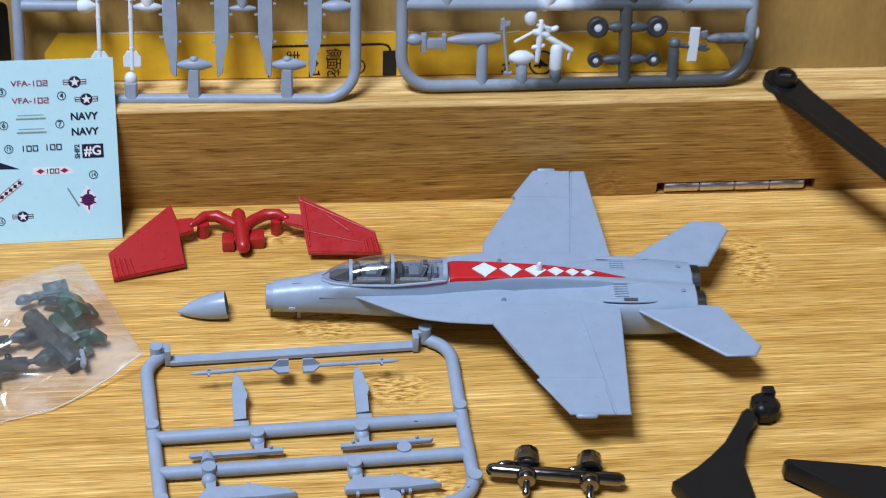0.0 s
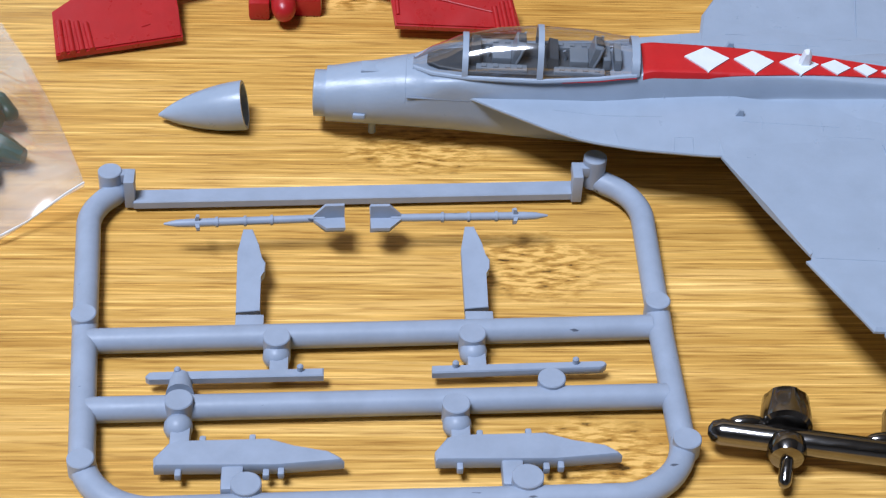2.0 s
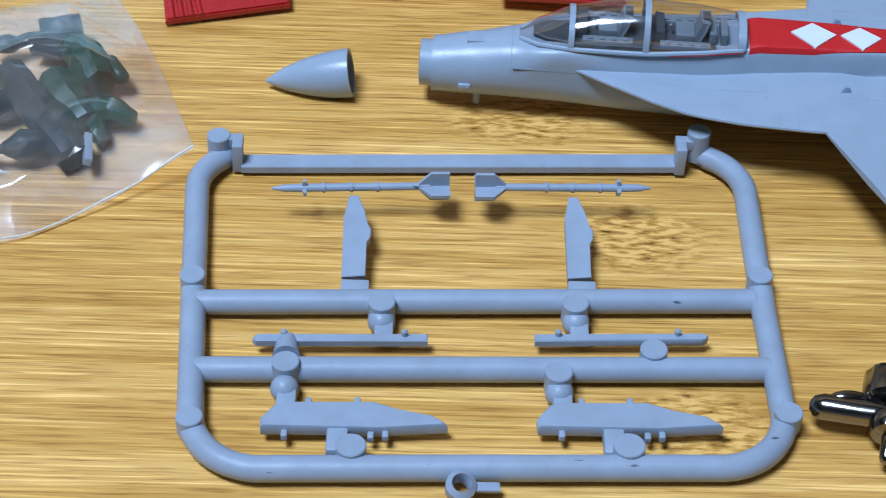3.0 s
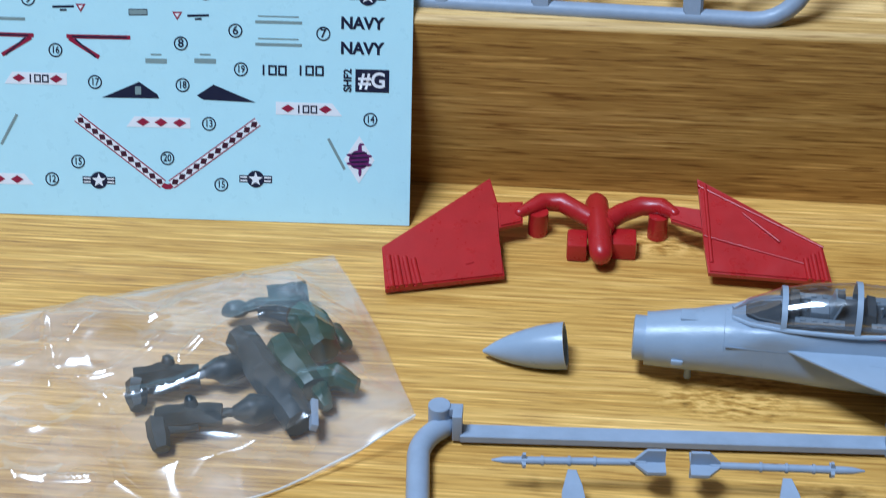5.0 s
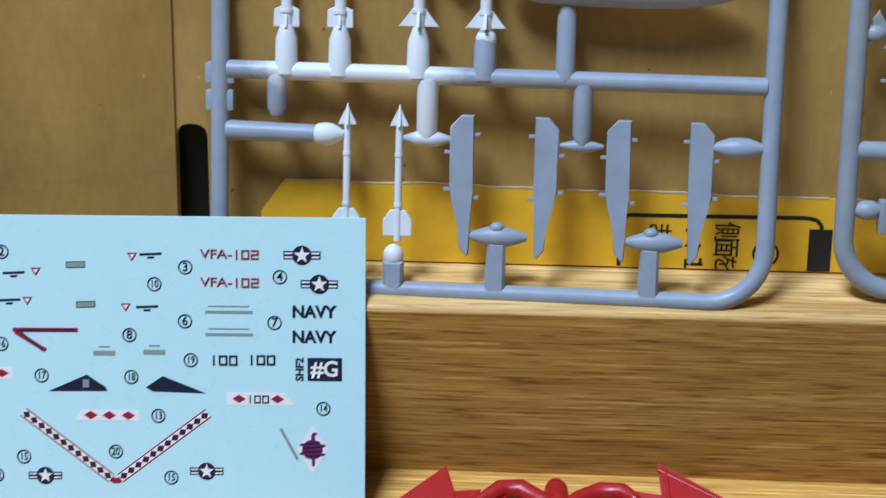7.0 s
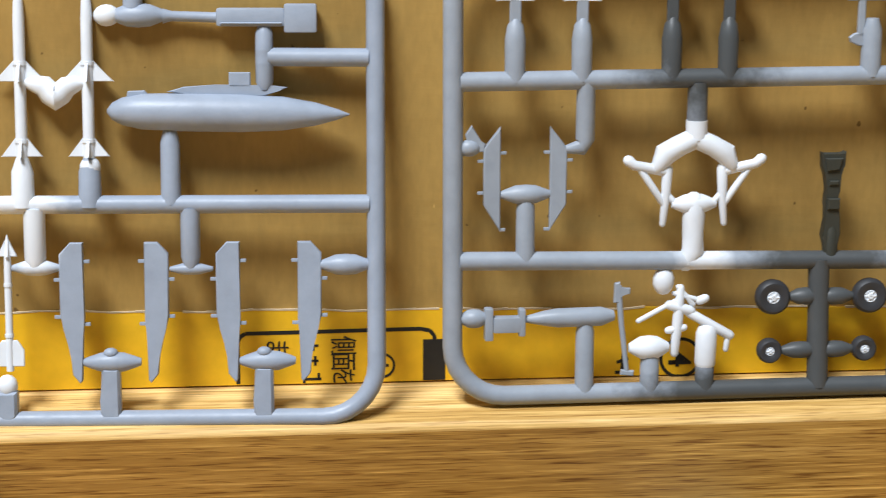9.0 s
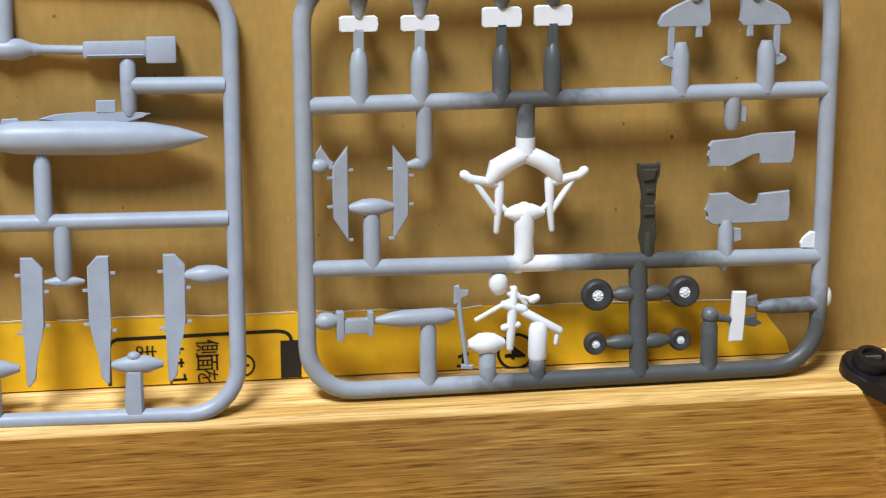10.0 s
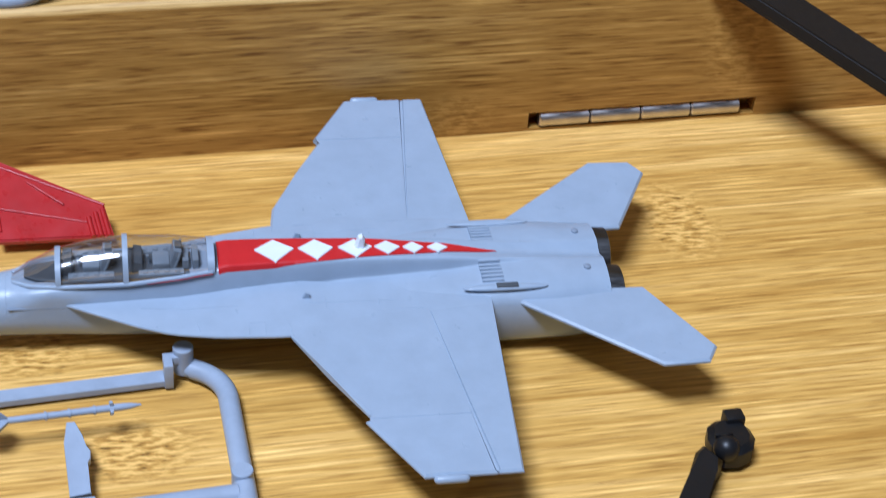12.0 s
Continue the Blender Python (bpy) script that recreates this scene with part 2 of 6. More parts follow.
def box(bm, lo, hi, bevel=0.0):
    size = [b - a for a, b in zip(lo, hi)]
    mid = [(a + b) / 2 for a, b in zip(lo, hi)]
    made = bmesh.ops.create_cube(bm, size=1.0, matrix=Matrix.Translation(mid) @ Matrix.Diagonal((*size, 1)))
    if bevel:
        edges = list({e for v in made["verts"] for e in v.link_edges})
        bmesh.ops.bevel(bm, geom=edges, offset=bevel, segments=2, affect="EDGES", profile=0.6)


def sweep(bm, points, radius, seg=12, closed=False, caps=True, round_ends=False):
    """A tube along points; radius: one number, or one a point."""
    pts = [Vector(p) for p in points]
    rad = list(radius) if isinstance(radius, (list, tuple)) else [radius] * len(pts)
    if round_ends and not closed:
        d0, d1 = (pts[0] - pts[1]).normalized(), (pts[-1] - pts[-2]).normalized()
        r0, r1 = rad[0], rad[-1]
        pts = [pts[0] + d0 * r0 * 0.95, pts[0] + d0 * r0 * 0.65] + pts + [pts[-1] + d1 * r1 * 0.65, pts[-1] + d1 * r1 * 0.95]
        rad = [r0 * 0.3, r0 * 0.76] + rad + [r1 * 0.76, r1 * 0.3]
    rings, n, side = [], len(pts), None
    for i, p in enumerate(pts):
        a = pts[i - 1] if i or closed else p
        b = pts[(i + 1) % n] if i < n - 1 or closed else p
        d = (b - a).normalized()
        if side is None:
            side = d.cross(Vector((0, 0, 1)) if abs(d.z) < 0.9 else Vector((0, 1, 0))).normalized()
        side = (side - d * side.dot(d)).normalized()
        up = d.cross(side)
        bend = 1.0
        if (i or closed) and (i < n - 1 or closed):
            c = (p - a).normalized().dot((b - p).normalized())
            bend = 1 / max(0.7, math.sqrt((1 + c) / 2))
        rings.append([bm.verts.new(p + (side * math.cos(k * math.tau / seg) + up * math.sin(k * math.tau / seg)) * rad[i] * bend) for k in range(seg)])
    for i in range(n if closed else n - 1):
        r, s = rings[i], rings[(i + 1) % n]
        for k in range(seg):
            bm.faces.new((r[k], r[(k + 1) % seg], s[(k + 1) % seg], s[k]))
    if caps and not closed:
        bm.faces.new(rings[0][::-1])
        bm.faces.new(rings[-1])


def prism(bm, outline, near, far, plane="xz", bevel=0.0):
    """A plate from a 2D outline; plane xz: thickness along y, plane xy: along z."""
    put = (lambda p, d: (p[0], d, p[1])) if plane == "xz" else ((lambda p, d: (p[0], p[1], d)) if plane == "xy" else (lambda p, d: (d, p[0], p[1])))
    a = [bm.verts.new(put(p, near)) for p in outline]
    b = [bm.verts.new(put(p, far)) for p in outline]
    faces = [bm.faces.new(a), bm.faces.new(b[::-1])]
    n = len(outline)
    for i in range(n):
        faces.append(bm.faces.new((a[i], b[i], b[(i + 1) % n], a[(i + 1) % n])))
    if bevel:
        edges = list({e for f in faces[:2] for e in f.edges})
        bmesh.ops.bevel(bm, geom=edges, offset=bevel, segments=1, affect="EDGES")


def ball(bm, centre, radii, seg=14):
    r = radii if isinstance(radii, (list, tuple)) else (radii,) * 3
    bmesh.ops.create_uvsphere(bm, u_segments=seg, v_segments=max(6, seg // 2 + 1), radius=1.0, matrix=Matrix.Translation(centre) @ Matrix.Diagonal((*r, 1)))


def lathe(bm, profile, m=None, seg=24, close=False):
    """Turns (radius, height) pairs round z; m places it."""
    m = m or Matrix()
    rings = []
    for r, h in profile:
        rings.append([bm.verts.new(m @ Vector((r * math.cos(k * math.tau / seg), r * math.sin(k * math.tau / seg), h))) for k in range(seg)])
    for a, b in zip(rings, rings[1:] + ([rings[0]] if close else [])):
        for k in range(seg):
            bm.faces.new((a[k], a[(k + 1) % seg], b[(k + 1) % seg], b[k]))
    if not close:
        bm.faces.new(rings[0][::-1])
        bm.faces.new(rings[-1])


def tilt(p, d):
    """A matrix (mm) at p whose z runs along d."""
    return Matrix.Translation(p) @ Vector(d).to_track_quat("Z", "Y").to_matrix().to_4x4()


def rounded_path(x0, x1, z0, z1, r, steps=7):
    pts = []
    for cx, cz, a0 in ((x1 - r, z1 - r, 0), (x0 + r, z1 - r, 90), (x0 + r, z0 + r, 180), (x1 - r, z0 + r, 270)):
        for k in range(steps + 1):
            a = radians(a0 + 90 * k / steps)
            pts.append((cx + r * math.cos(a), 0, cz + r * math.sin(a)))
    return pts


def letters(text, size, material, parent, x, z, y=-0.07, turn=0.0, name="printed_text", squeeze=1.0, bold=0.022):
    """Flat letters of the built-in font in the x-z plane of a sheet, centred on (x, z), in mm."""
    curve = bpy.data.curves.new(name, "FONT")
    curve.body, curve.size, curve.align_x, curve.align_y = text, size * MM / 0.72, "CENTER", "CENTER"
    curve.resolution_u = 3
    curve.offset = size * MM * bold
    temp = new(name, curve)
    me = bpy.data.meshes.new_from_object(temp.evaluated_get(bpy.context.evaluated_depsgraph_get()))
    bpy.data.objects.remove(temp)
    bpy.data.curves.remove(curve)
    me.transform(at(x, y, z, 90, 0, 0) @ Matrix.Rotation(radians(turn), 4, "Z") @ Matrix.Diagonal((squeeze, 1, 1, 1)))
    me.materials.clear()
    me.materials.append(material)
    ob = new(name, me)
    ob.parent = parent
    return ob


def flat(name, outline, material, parent, y=-0.05):
    """A printed patch: a thin plate in the x-z plane of a sheet."""
    bm = bmesh.new()
    prism(bm, outline, y, y + 0.03)
    return part(name, bm, material, parent)


def ellipse(cx, cz, rx, rz, n=20):
    return [(cx + rx * math.cos(k * math.tau / n), cz + rz * math.sin(k * math.tau / n)) for k in range(n)]


def bar(x0, z0, x1, z1, w):
    d = Vector((x1 - x0, z1 - z0)).normalized() * w / 2
    return [(x0 - d.y, z0 + d.x), (x0 + d.y, z0 - d.x), (x1 + d.y, z1 - d.x), (x1 - d.y, z1 + d.x)]


def ring(name, cx, cz, r, w, material, parent, y=-0.05):
    bm = bmesh.new()
    lathe(bm, [(r - w, -0.015), (r, -0.015), (r, 0.015), (r - w, 0.015)], at(cx / MM, y / MM, cz / MM, 90, 0, 0), 22, close=True)
    return part(name, bm, material, parent)


# ---- the room and the table ----
def room_panel(name, lo, hi):
    bm = bmesh.new()
    box(bm, lo, hi)
    return tagged(part(name, bm, floor_paint if name == "floor" else room_paint), "plain painted room surface", name.split("_")[0], kind="structure")


room_panel("wall_west", (-2300, -2400, -750), (-2200, 1600, 1750))
room_panel("wall_east", (2200, -2400, -750), (2300, 1600, 1750))
room_panel("wall_south", (-2200, -2400, -750), (2200, -2300, 1750))
room_panel("wall_north", (-2200, 1500, -750), (2200, 1600, 1750))
room_panel("floor", (-2300, -2400, -800), (2300, 1600, -750))
room_panel("ceiling", (-2300, -2400, 1750), (2300, 1600, 1800))

desk = thing("table", "bamboo table with a varnished yellow-brown top", "table", at(0, 0, 0))
bm = bmesh.new()
box(bm, (-600, -450, -28), (600, 350, 0), 2.0)
part("tabletop", bm, table_wood, desk, "varnished laminated bamboo top with node scars")
for lx, ly in ((-560, -410), (560, -410), (-560, 310), (560, 310)):
    bm = bmesh.new()
    box(bm, (lx - 22, ly - 22, -750), (lx + 22, ly + 22, -28.1), 2.0)
    part("leg", bm, shaded_riser_wood, desk)


def build_riser():
    """A bamboo board on edge: rounded top in a pale lit tone, front in a caramel shaded tone, a slot cut into the foot
    of the front.
    """
    bm = bmesh.new()
    r, h = 1.2, 29.2
    profile = [(0, 3.7), (0, h - r), (0.12, h - r * 0.75), (r * 0.75, h - 0.12), (r, h), (70, h), (70, 3.7)]
    prism(bm, profile, -330, 330, "yz")
    prism(bm, [(0, 0.05), (0, 3.7), (70, 3.7), (70, 0.05)], -330, -2.2, "yz")
    prism(bm, [(0, 0.05), (0, 3.7), (70, 3.7), (70, 0.05)], 39.6, 330, "yz")
    prism(bm, [(3.4, 0.05), (3.4, 3.7), (70, 3.7), (70, 0.05)], -2.2, 39.6, "yz")
    prism(bm, [(0, 0.05), (0, 0.45), (3.4, 0.45), (3.4, 0.05)], -2.2, 39.6, "yz")
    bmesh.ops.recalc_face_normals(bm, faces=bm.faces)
    # upward faces take the paler tone, brightness painted in by facing
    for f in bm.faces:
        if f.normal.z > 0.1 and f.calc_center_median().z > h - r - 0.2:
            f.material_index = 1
    ob = part("bamboo_riser", bm, [shaded_riser_wood, lit_top_wood])
    return tagged(ob, "bamboo board on edge, caramel front coloured as shaded, pale rounded top coloured as lit, slot at its foot", "shelf", kind="structure")


build_riser()


def build_magnet():
    bm = bmesh.new()
    lathe(bm, [(1.2, 0), (1.5, 0.25), (1.5, 8.85), (1.2, 9.1)], tilt((0, 0, 0), (1, 0, 0)), 20)
    ob = part("rod_magnet", bm, steel)
    return tagged(ob, "short bright steel rod magnet in a row in the riser's slot", "magnet", "row of rod magnets")


magnet = build_magnet()
magnet.matrix_world = at(-0.2, 1.0, 1.95)
for k in range(1, 4):
    copy_thing(magnet, at(-0.2 + 9.28 * k, 1.0, 1.95))

# ---- the cardboard box behind ----
LEAN = math.degrees(math.atan(0.2))
box_thing = thing("cardboard_box", "plain brown cardboard box leaning back, with a dark hand slot", "box", at(0, 12.6, 29.25, -LEAN, 0, 0))


def panel(name, lo, hi, label=""):
    bm = bmesh.new()
    box(bm, lo, hi, 0.3)
    return part(name, bm, cardboard, box_thing, label)


# local z runs up the leaning front, y into the box
panel("front_panel", (-161.5, 0, 0), (330, 3.5, 230))
panel("front_flap", (-330, -0.15, 0), (-166.2, 2.9, 230), "cardboard flap beside the slot")
bm = bmesh.new()
prism(bm, [(-166.2, 18.6), (-165.9, 19.6), (-165.2, 20.2), (-164.4, 20.4), (-163.3, 20.4), (-162.5, 20.2), (-161.8, 19.6), (-161.5, 18.6), (-161.5, 230), (-166.2, 230)], 0.4, 3.4)
part("front_bridge", bm, cardboard, box_thing)
panel("side_panel", (-330, 3.6, 0), (-326.5, 160, 230))
panel("side_panel", (326.5, 3.6, 0), (330, 160, 230))
panel("back_panel", (-330, 160.1, 0), (330, 163, 230))
panel("lid", (-330, 0, 230.1), (330, 163, 233))
panel("bottom_panel", (-330, 3.6, 0.0), (330, 160, 2.0))
# added black block: stands in for the dark inside of the box behind the slot
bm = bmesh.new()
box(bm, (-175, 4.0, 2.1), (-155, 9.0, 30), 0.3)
part("slot_shade", bm, black_plastic, box_thing, "black block added behind the hand slot for the shade inside it")

# the printed yellow band along the foot of the box
band = thing("yellow_label", "torn yellow paper label with black print on the cardboard", "label", at(0, 12.6, 29.25, -LEAN, 0, 0))
rng = random.Random(4)
top_edge = []
for k in range(46):
    x = -150.0 + k * (157.0 / 45)
    top_edge.append((x, 12.6 - 2.3 * k / 45 + rng.uniform(-0.22, 0.22)))
bm = bmesh.new()
prism(bm, [(-153.6, 0.2), (-153.6, 7.5)] + top_edge + [(10.5, 8.8), (12.8, 5.8), (15.2, 3.0), (16.2, 0.2)], -0.35, -0.05)
part("paper", bm, yellow_print, band)
for k in range(45):
    if rng.random() < 0.94:
        (xa, za), (xb, zb) = top_edge[k], top_edge[k + 1]
        bm = bmesh.new()
        prism(bm, [(xa, za - 0.1), (xb, zb - 0.1), (xb, zb + rng.uniform(0.04, 0.2)), (xa, za + rng.uniform(0.04, 0.2))], -0.42, -0.02)
        part("torn_edge", bm, torn_edge, band)


def frame_line(points, w):
    for (xa, za), (xb, zb) in zip(points, points[1:]):
        flat("print_line", bar(xa, za, xb, zb, w), black_ink, band, -0.4)


frame_line([(-100.1, 0.4), (-100.1, 7.0), (-99.7, 7.8), (-98.9, 8.3), (-72.6, 8.5), (-71.2, 8.2), (-70.5, 7.4), (-70.4, 6.6)], 0.6)
flat("print_block", [(-72.2, 0.3), (-72.2, 6.8), (-68.8, 6.8), (-68.8, 0.3)], black_ink, band, -0.44)
for glyph, gx, gz, gs in (("側", -84.5, 6.1, 3.0), ("面", -84.5, 3.6, 3.0), ("を", -84.5, 1.2, 2.8), ("ま", -94.4, 6.1, 2.8)):
    letters(glyph, gs, black_ink, band, gx, gz, -0.44, turn=-90, bold=0.004, squeeze=0.74)
for bx, bz, bw, bh in ((-89.2, 6.2, 2.4, 0.35), (-88.8, 6.2, 0.4, 1.6), (-89.2, 3.8, 2.4, 0.35), (-88.5, 3.8, 0.4, 1.5), (-89.0, 0.9, 2.8, 0.4), (-90.2, 1.0, 0.4, 1.4), (-88.0, 1.3, 0.4, 1.1), (-94.2, 3.6, 2.4, 0.4), (-95.0, 3.4, 0.4, 1.7)):
    flat("print_bar", [(bx - bw / 2, bz - bh / 2), (bx - bw / 2, bz + bh / 2), (bx + bw / 2, bz + bh / 2), (bx + bw / 2, bz - bh / 2)], black_ink, band, -0.41)
ring("print_ring", -78.4, 2.8, 2.0, 0.36, black_ink, band, -0.41)
flat("print_bar", bar(-79.4, 2.8, -77.4, 2.8, 0.42), black_ink, band, -0.43)
ring("print_ring", -32.5, 2.9, 3.3, 0.5, black_ink, band, -0.41)
letters("4", 3.6, black_ink, band, -32.8, 2.7, -0.43, turn=-90)
flat("print_bar", bar(-42.6, 0.8, -40.4, 0.8, 0.5), black_ink, band, -0.41)
flat("print_bar", bar(-42.4, 2.4, -40.6, 3.0, 0.5), black_ink, band, -0.41)
flat("print_bar", bar(-41.6, 0.4, -41.4, 4.0, 0.5), black_ink, band, -0.42)


# ---- the decal sheet that leans on the riser ----
def sheet_matrix():
    ex = Vector((0.9994, 0.0345, 0))
    ez = Vector((-0.0132, 0.383, 0.92366))
    ey = ez.cross(ex)
    m = Matrix((ex, ey, ez)).transposed().to_4x4()
    m.translation = Vector((-136.5, -12.0, 0.06)) * MM
    return m


bm = bmesh.new()
sheet_w, sheet_h = 84.0, 44.0
prism(bm, [(-sheet_w, 0), (0, 0), (0, sheet_h), (-sheet_w, sheet_h)], 0.0, 0.28, bevel=0.05)
sheet = part("decal_sheet", bm, paper_blue)
sheet.matrix_world = sheet_matrix()
tagged(sheet, "pale blue glossy decal sheet with printed markings, leaning on the riser", "decal sheet")


def roundel(x, z, r, turn=0.0):
    flat("print_stripe", bar(x - 1.9 * r, z, x + 1.9 * r, z, 0.86 * r), ink_navy, sheet, -0.035)
    for dz in (-0.2, 0.2):
        flat("print_stripe", bar(x - 1.78 * r, z + dz * r, x + 1.78 * r, z + dz * r, 0.17 * r), ink_white, sheet, -0.05)
    flat("print_disc", ellipse(x, z, r, r, 26), ink_navy, sheet, -0.06)
    star = []
    for k in range(10):
        a, q = radians(90 + 36 * k), (0.86 * r if k % 2 == 0 else 0.36 * r)
        star.append((x + q * math.cos(a), z + q * math.sin(a)))
    flat("print_star", star, ink_white, sheet, -0.08)


def block_number(text, size, material, x, z, y=-0.09):
    """Squared stencil digits (0, 1 and 2) centred on (x, z)."""
    h, w, q = size / 2, size * 0.415, size * 0.17
    shapes = {"0": [(-w, -h), (w, -h), (w, h), (-w, h), (-w, q - h + 0.002), (q - w, q - h + 0.002), (q - w, h - q), (w - q, h - q), (w - q, q - h), (-w, q - h)],
              "1": [(0, -h), (q, -h), (q, h), (0, h)],
              "2": [(-w, -h), (w, -h), (w, q - h), (q - w, q - h), (q - w, -q / 2), (w, -q / 2), (w, h), (-w, h), (-w, h - q), (w - q, h - q), (w - q, q / 2), (-w, q / 2)]}
    step = size * 0.98
    for n, digit in enumerate(text):
        at_x = x + step * (n - (len(text) - 1) / 2)
        flat("printed_digit", [(at_x + a, z + b) for a, b in shapes[digit]], material, sheet, y)


def number_mark(text, x, z):
    ring("print_ring", x, z, 1.05, 0.19, ink_navy, sheet)
    letters(text, 1.3 if len(text) == 1 else 1.1, ink_navy, sheet, x, z, squeeze=1.0 if len(text) == 1 else 0.8)


for text, x, z in (("1", -66.2, 38.5), ("2", -52.7, 38.6), ("3", -26.1, 36.6), ("4", -12.4, 35.3), ("5", -66.1, 24.5), ("6", -26.2, 28.7), ("7", -13.2, 28.6), ("8", -34.3, 26.6), ("9", -56.9, 32.6), ("10", -30.6, 34.1),
                   ("11", -66.3, 19.4), ("12", -54.0, 5.6), ("13", -30.2, 14.7), ("14", -6.1, 16.0), ("15", -50.0, 8.4), ("15", -28.4, 5.5), ("16", -53.0, 25.1), ("17", -47.2, 20.5), ("18", -34.1, 20.4), ("19", -25.4, 23.0), ("20", -36.5, 9.3)):
    number_mark(text, x, z)
for x, z, r in ((-9.2, 38.5, 1.42), (-6.7, 34.3, 1.42), (-46.9, 5.6, 1.3), (-23.2, 6.5, 1.3)):
    roundel(x, z, r)
for z in (38.5, 34.4):
    letters("VFA-", 1.35, ink_red, sheet, -21.6, z, squeeze=1.2)
    block_number("102", 1.4, ink_red, -17.4, z)
letters("NAVY", 1.75, ink_navy, sheet, -7.5, 30.2, squeeze=0.98, bold=0.05)
letters("NAVY", 1.75, ink_navy, sheet, -7.5, 26.5, squeeze=0.98, bold=0.05)
flat("print_block", [(-8.4, 20.1), (-3.4, 20.1), (-3.4, 23.5), (-8.4, 23.5)], ink_navy, sheet, -0.05)
letters("#G", 2.3, ink_white, sheet, -5.9, 21.8, -0.09, squeeze=0.95, bold=0.035)
letters("SHF2", 1.15, ink_navy, sheet, -9.5, 21.8, turn=90, bold=0.045)
for text, x, z, s in (("100", -20.7, 23.0, 1.5), ("100", -15.2, 23.1, 1.5), ("100", -59.1, 36.9, 1.4), ("100", -64.5, 31.3, 1.4), ("100", -55.8, 20.8, 1.2), ("100", -15.7, 17.3, 1.2)):
    block_number(text, s, ink_navy, x, z)


def diamonds(xs, z, half, panel_outline):
    flat("print_panel", panel_outline, ink_white, sheet, -0.035)
    for x in xs:
        flat("print_diamond", [(x - half, z), (x, z - half * 0.62), (x + half, z), (x, z + half * 0.62)], ink_red, sheet, -0.07)


diamonds((-58.6, -53.0), 20.8, 0.98, [(-60.8, 19.9), (-51.4, 19.9), (-51.4, 21.7), (-59.6, 21.7)])
diamonds((-18.4, -12.8), 17.35, 0.98, [(-20.2, 16.4), (-10.3, 16.4), (-11.8, 18.3), (-20.2, 18.3)])
diamonds((-40.1, -37.4, -34.6), 14.7, 1.0, [(-42.6, 13.9), (-33.0, 13.9), (-33.0, 15.5), (-41.4, 15.5)])
diamonds((-65.0, -62.1, -59.3), 5.4, 1.0, [(-67.0, 4.6), (-56.8, 4.6), (-58.2, 6.3), (-67.0, 6.3)])
for pts, w in ((((-50.0, 15.1), (-37.2, 5.3)), 1.5), (((-35.9, 5.3), (-22.9, 15.2)), 1.5)):
    (xa, za), (xb, zb) = pts
    flat("print_stripe", bar(xa, za, xb, zb, w), ink_red, sheet, -0.035)
    flat("print_stripe", bar(xa, za, xb, zb, w * 0.76), ink_white, sheet, -0.055)
    for k in range(12):
        f = (k + 0.5) / 12
        cx, cz = xa + (xb - xa) * f, za + (zb - za) * f
        dx, dz = (xb - xa) / 16.2, (zb - za) / 16.2
        flat("print_diamond", [(cx - 0.64 * dx, cz - 0.64 * dz), (cx + 0.54 * dz, cz - 0.54 * dx), (cx + 0.64 * dx, cz + 0.64 * dz), (cx - 0.54 * dz, cz + 0.54 * dx)], ink_chevron, sheet, -0.075)
flat("print_stripe", [(-37.6, 5.0), (-36.9, 4.55), (-36.1, 4.55), (-35.4, 5.0), (-35.8, 5.6), (-36.5, 5.3), (-37.2, 5.6)], ink_red, sheet, -0.05)
flat("print_triangle", [(-46.2, 18.2), (-37.6, 18.3), (-37.9, 18.9), (-40.6, 20.7)], ink_navy, sheet)
flat("print_block", [(-41.2, 18.8), (-40.3, 18.8), (-40.3, 20.0), (-41.2, 20.0)], ink_grey, sheet, -0.08)
flat("print_triangle", [(-32.0, 18.9), (-31.0, 18.3), (-23.2, 18.1), (-29.5, 20.6)], ink_navy, sheet)
for sx, x0 in ((-1, -56.2), (1, -51.3)):
    for (xa, za), (xb, zb) in (((0, 27.2), (9.5 * sx, 27.25)), ((0.4 * sx, 26.9), (4.8 * sx, 24.2))):
        flat("print_stripe", bar(x0 + xa, za, x0 + xb, zb, 0.62), ink_red, sheet)
        flat("print_stripe", bar(x0 + xa + 0.8 * sx, za - 0.03, x0 + xb - 0.5 * sx, zb, 0.26), ink_navy, sheet, -0.07)
for tx, tz, bx, bz in ((-47.8, 35.8, -51.0, 35.6), (-33.8, 38.1, -31.1, 38.5), (-49.1, 31.5, -51.7, 31.6), (-34.8, 30.7, -31.7, 30.8)):
    flat("print_triangle", [(tx - 0.75, tz + 0.55), (tx + 0.75, tz + 0.55), (tx, tz - 0.7)], ink_red, sheet)
    flat("print_triangle", [(tx - 0.38, tz + 0.34), (tx + 0.38, tz + 0.34), (tx, tz - 0.3)], ink_white, sheet, -0.08)
    flat("print_bar", bar(bx - 1.6, bz - 0.1, bx + 1.6, bz + 0.05, 0.34), ink_navy, sheet)
    flat("print_bar", bar(bx - 0.5, bz - 0.55, bx + 0.5, bz - 0.5, 0.3), ink_navy, sheet)
for bx, bz in ((-42.0, 36.8), (-40.6, 31.0)):
    flat("print_bar", bar(bx - 1.4, bz, bx + 1.4, bz + 0.08, 0.95), ink_navy, sheet, -0.045)
    flat("print_bar", bar(bx - 1.3, bz, bx + 1.3, bz + 0.08, 0.7), ink_grey, sheet, -0.07)
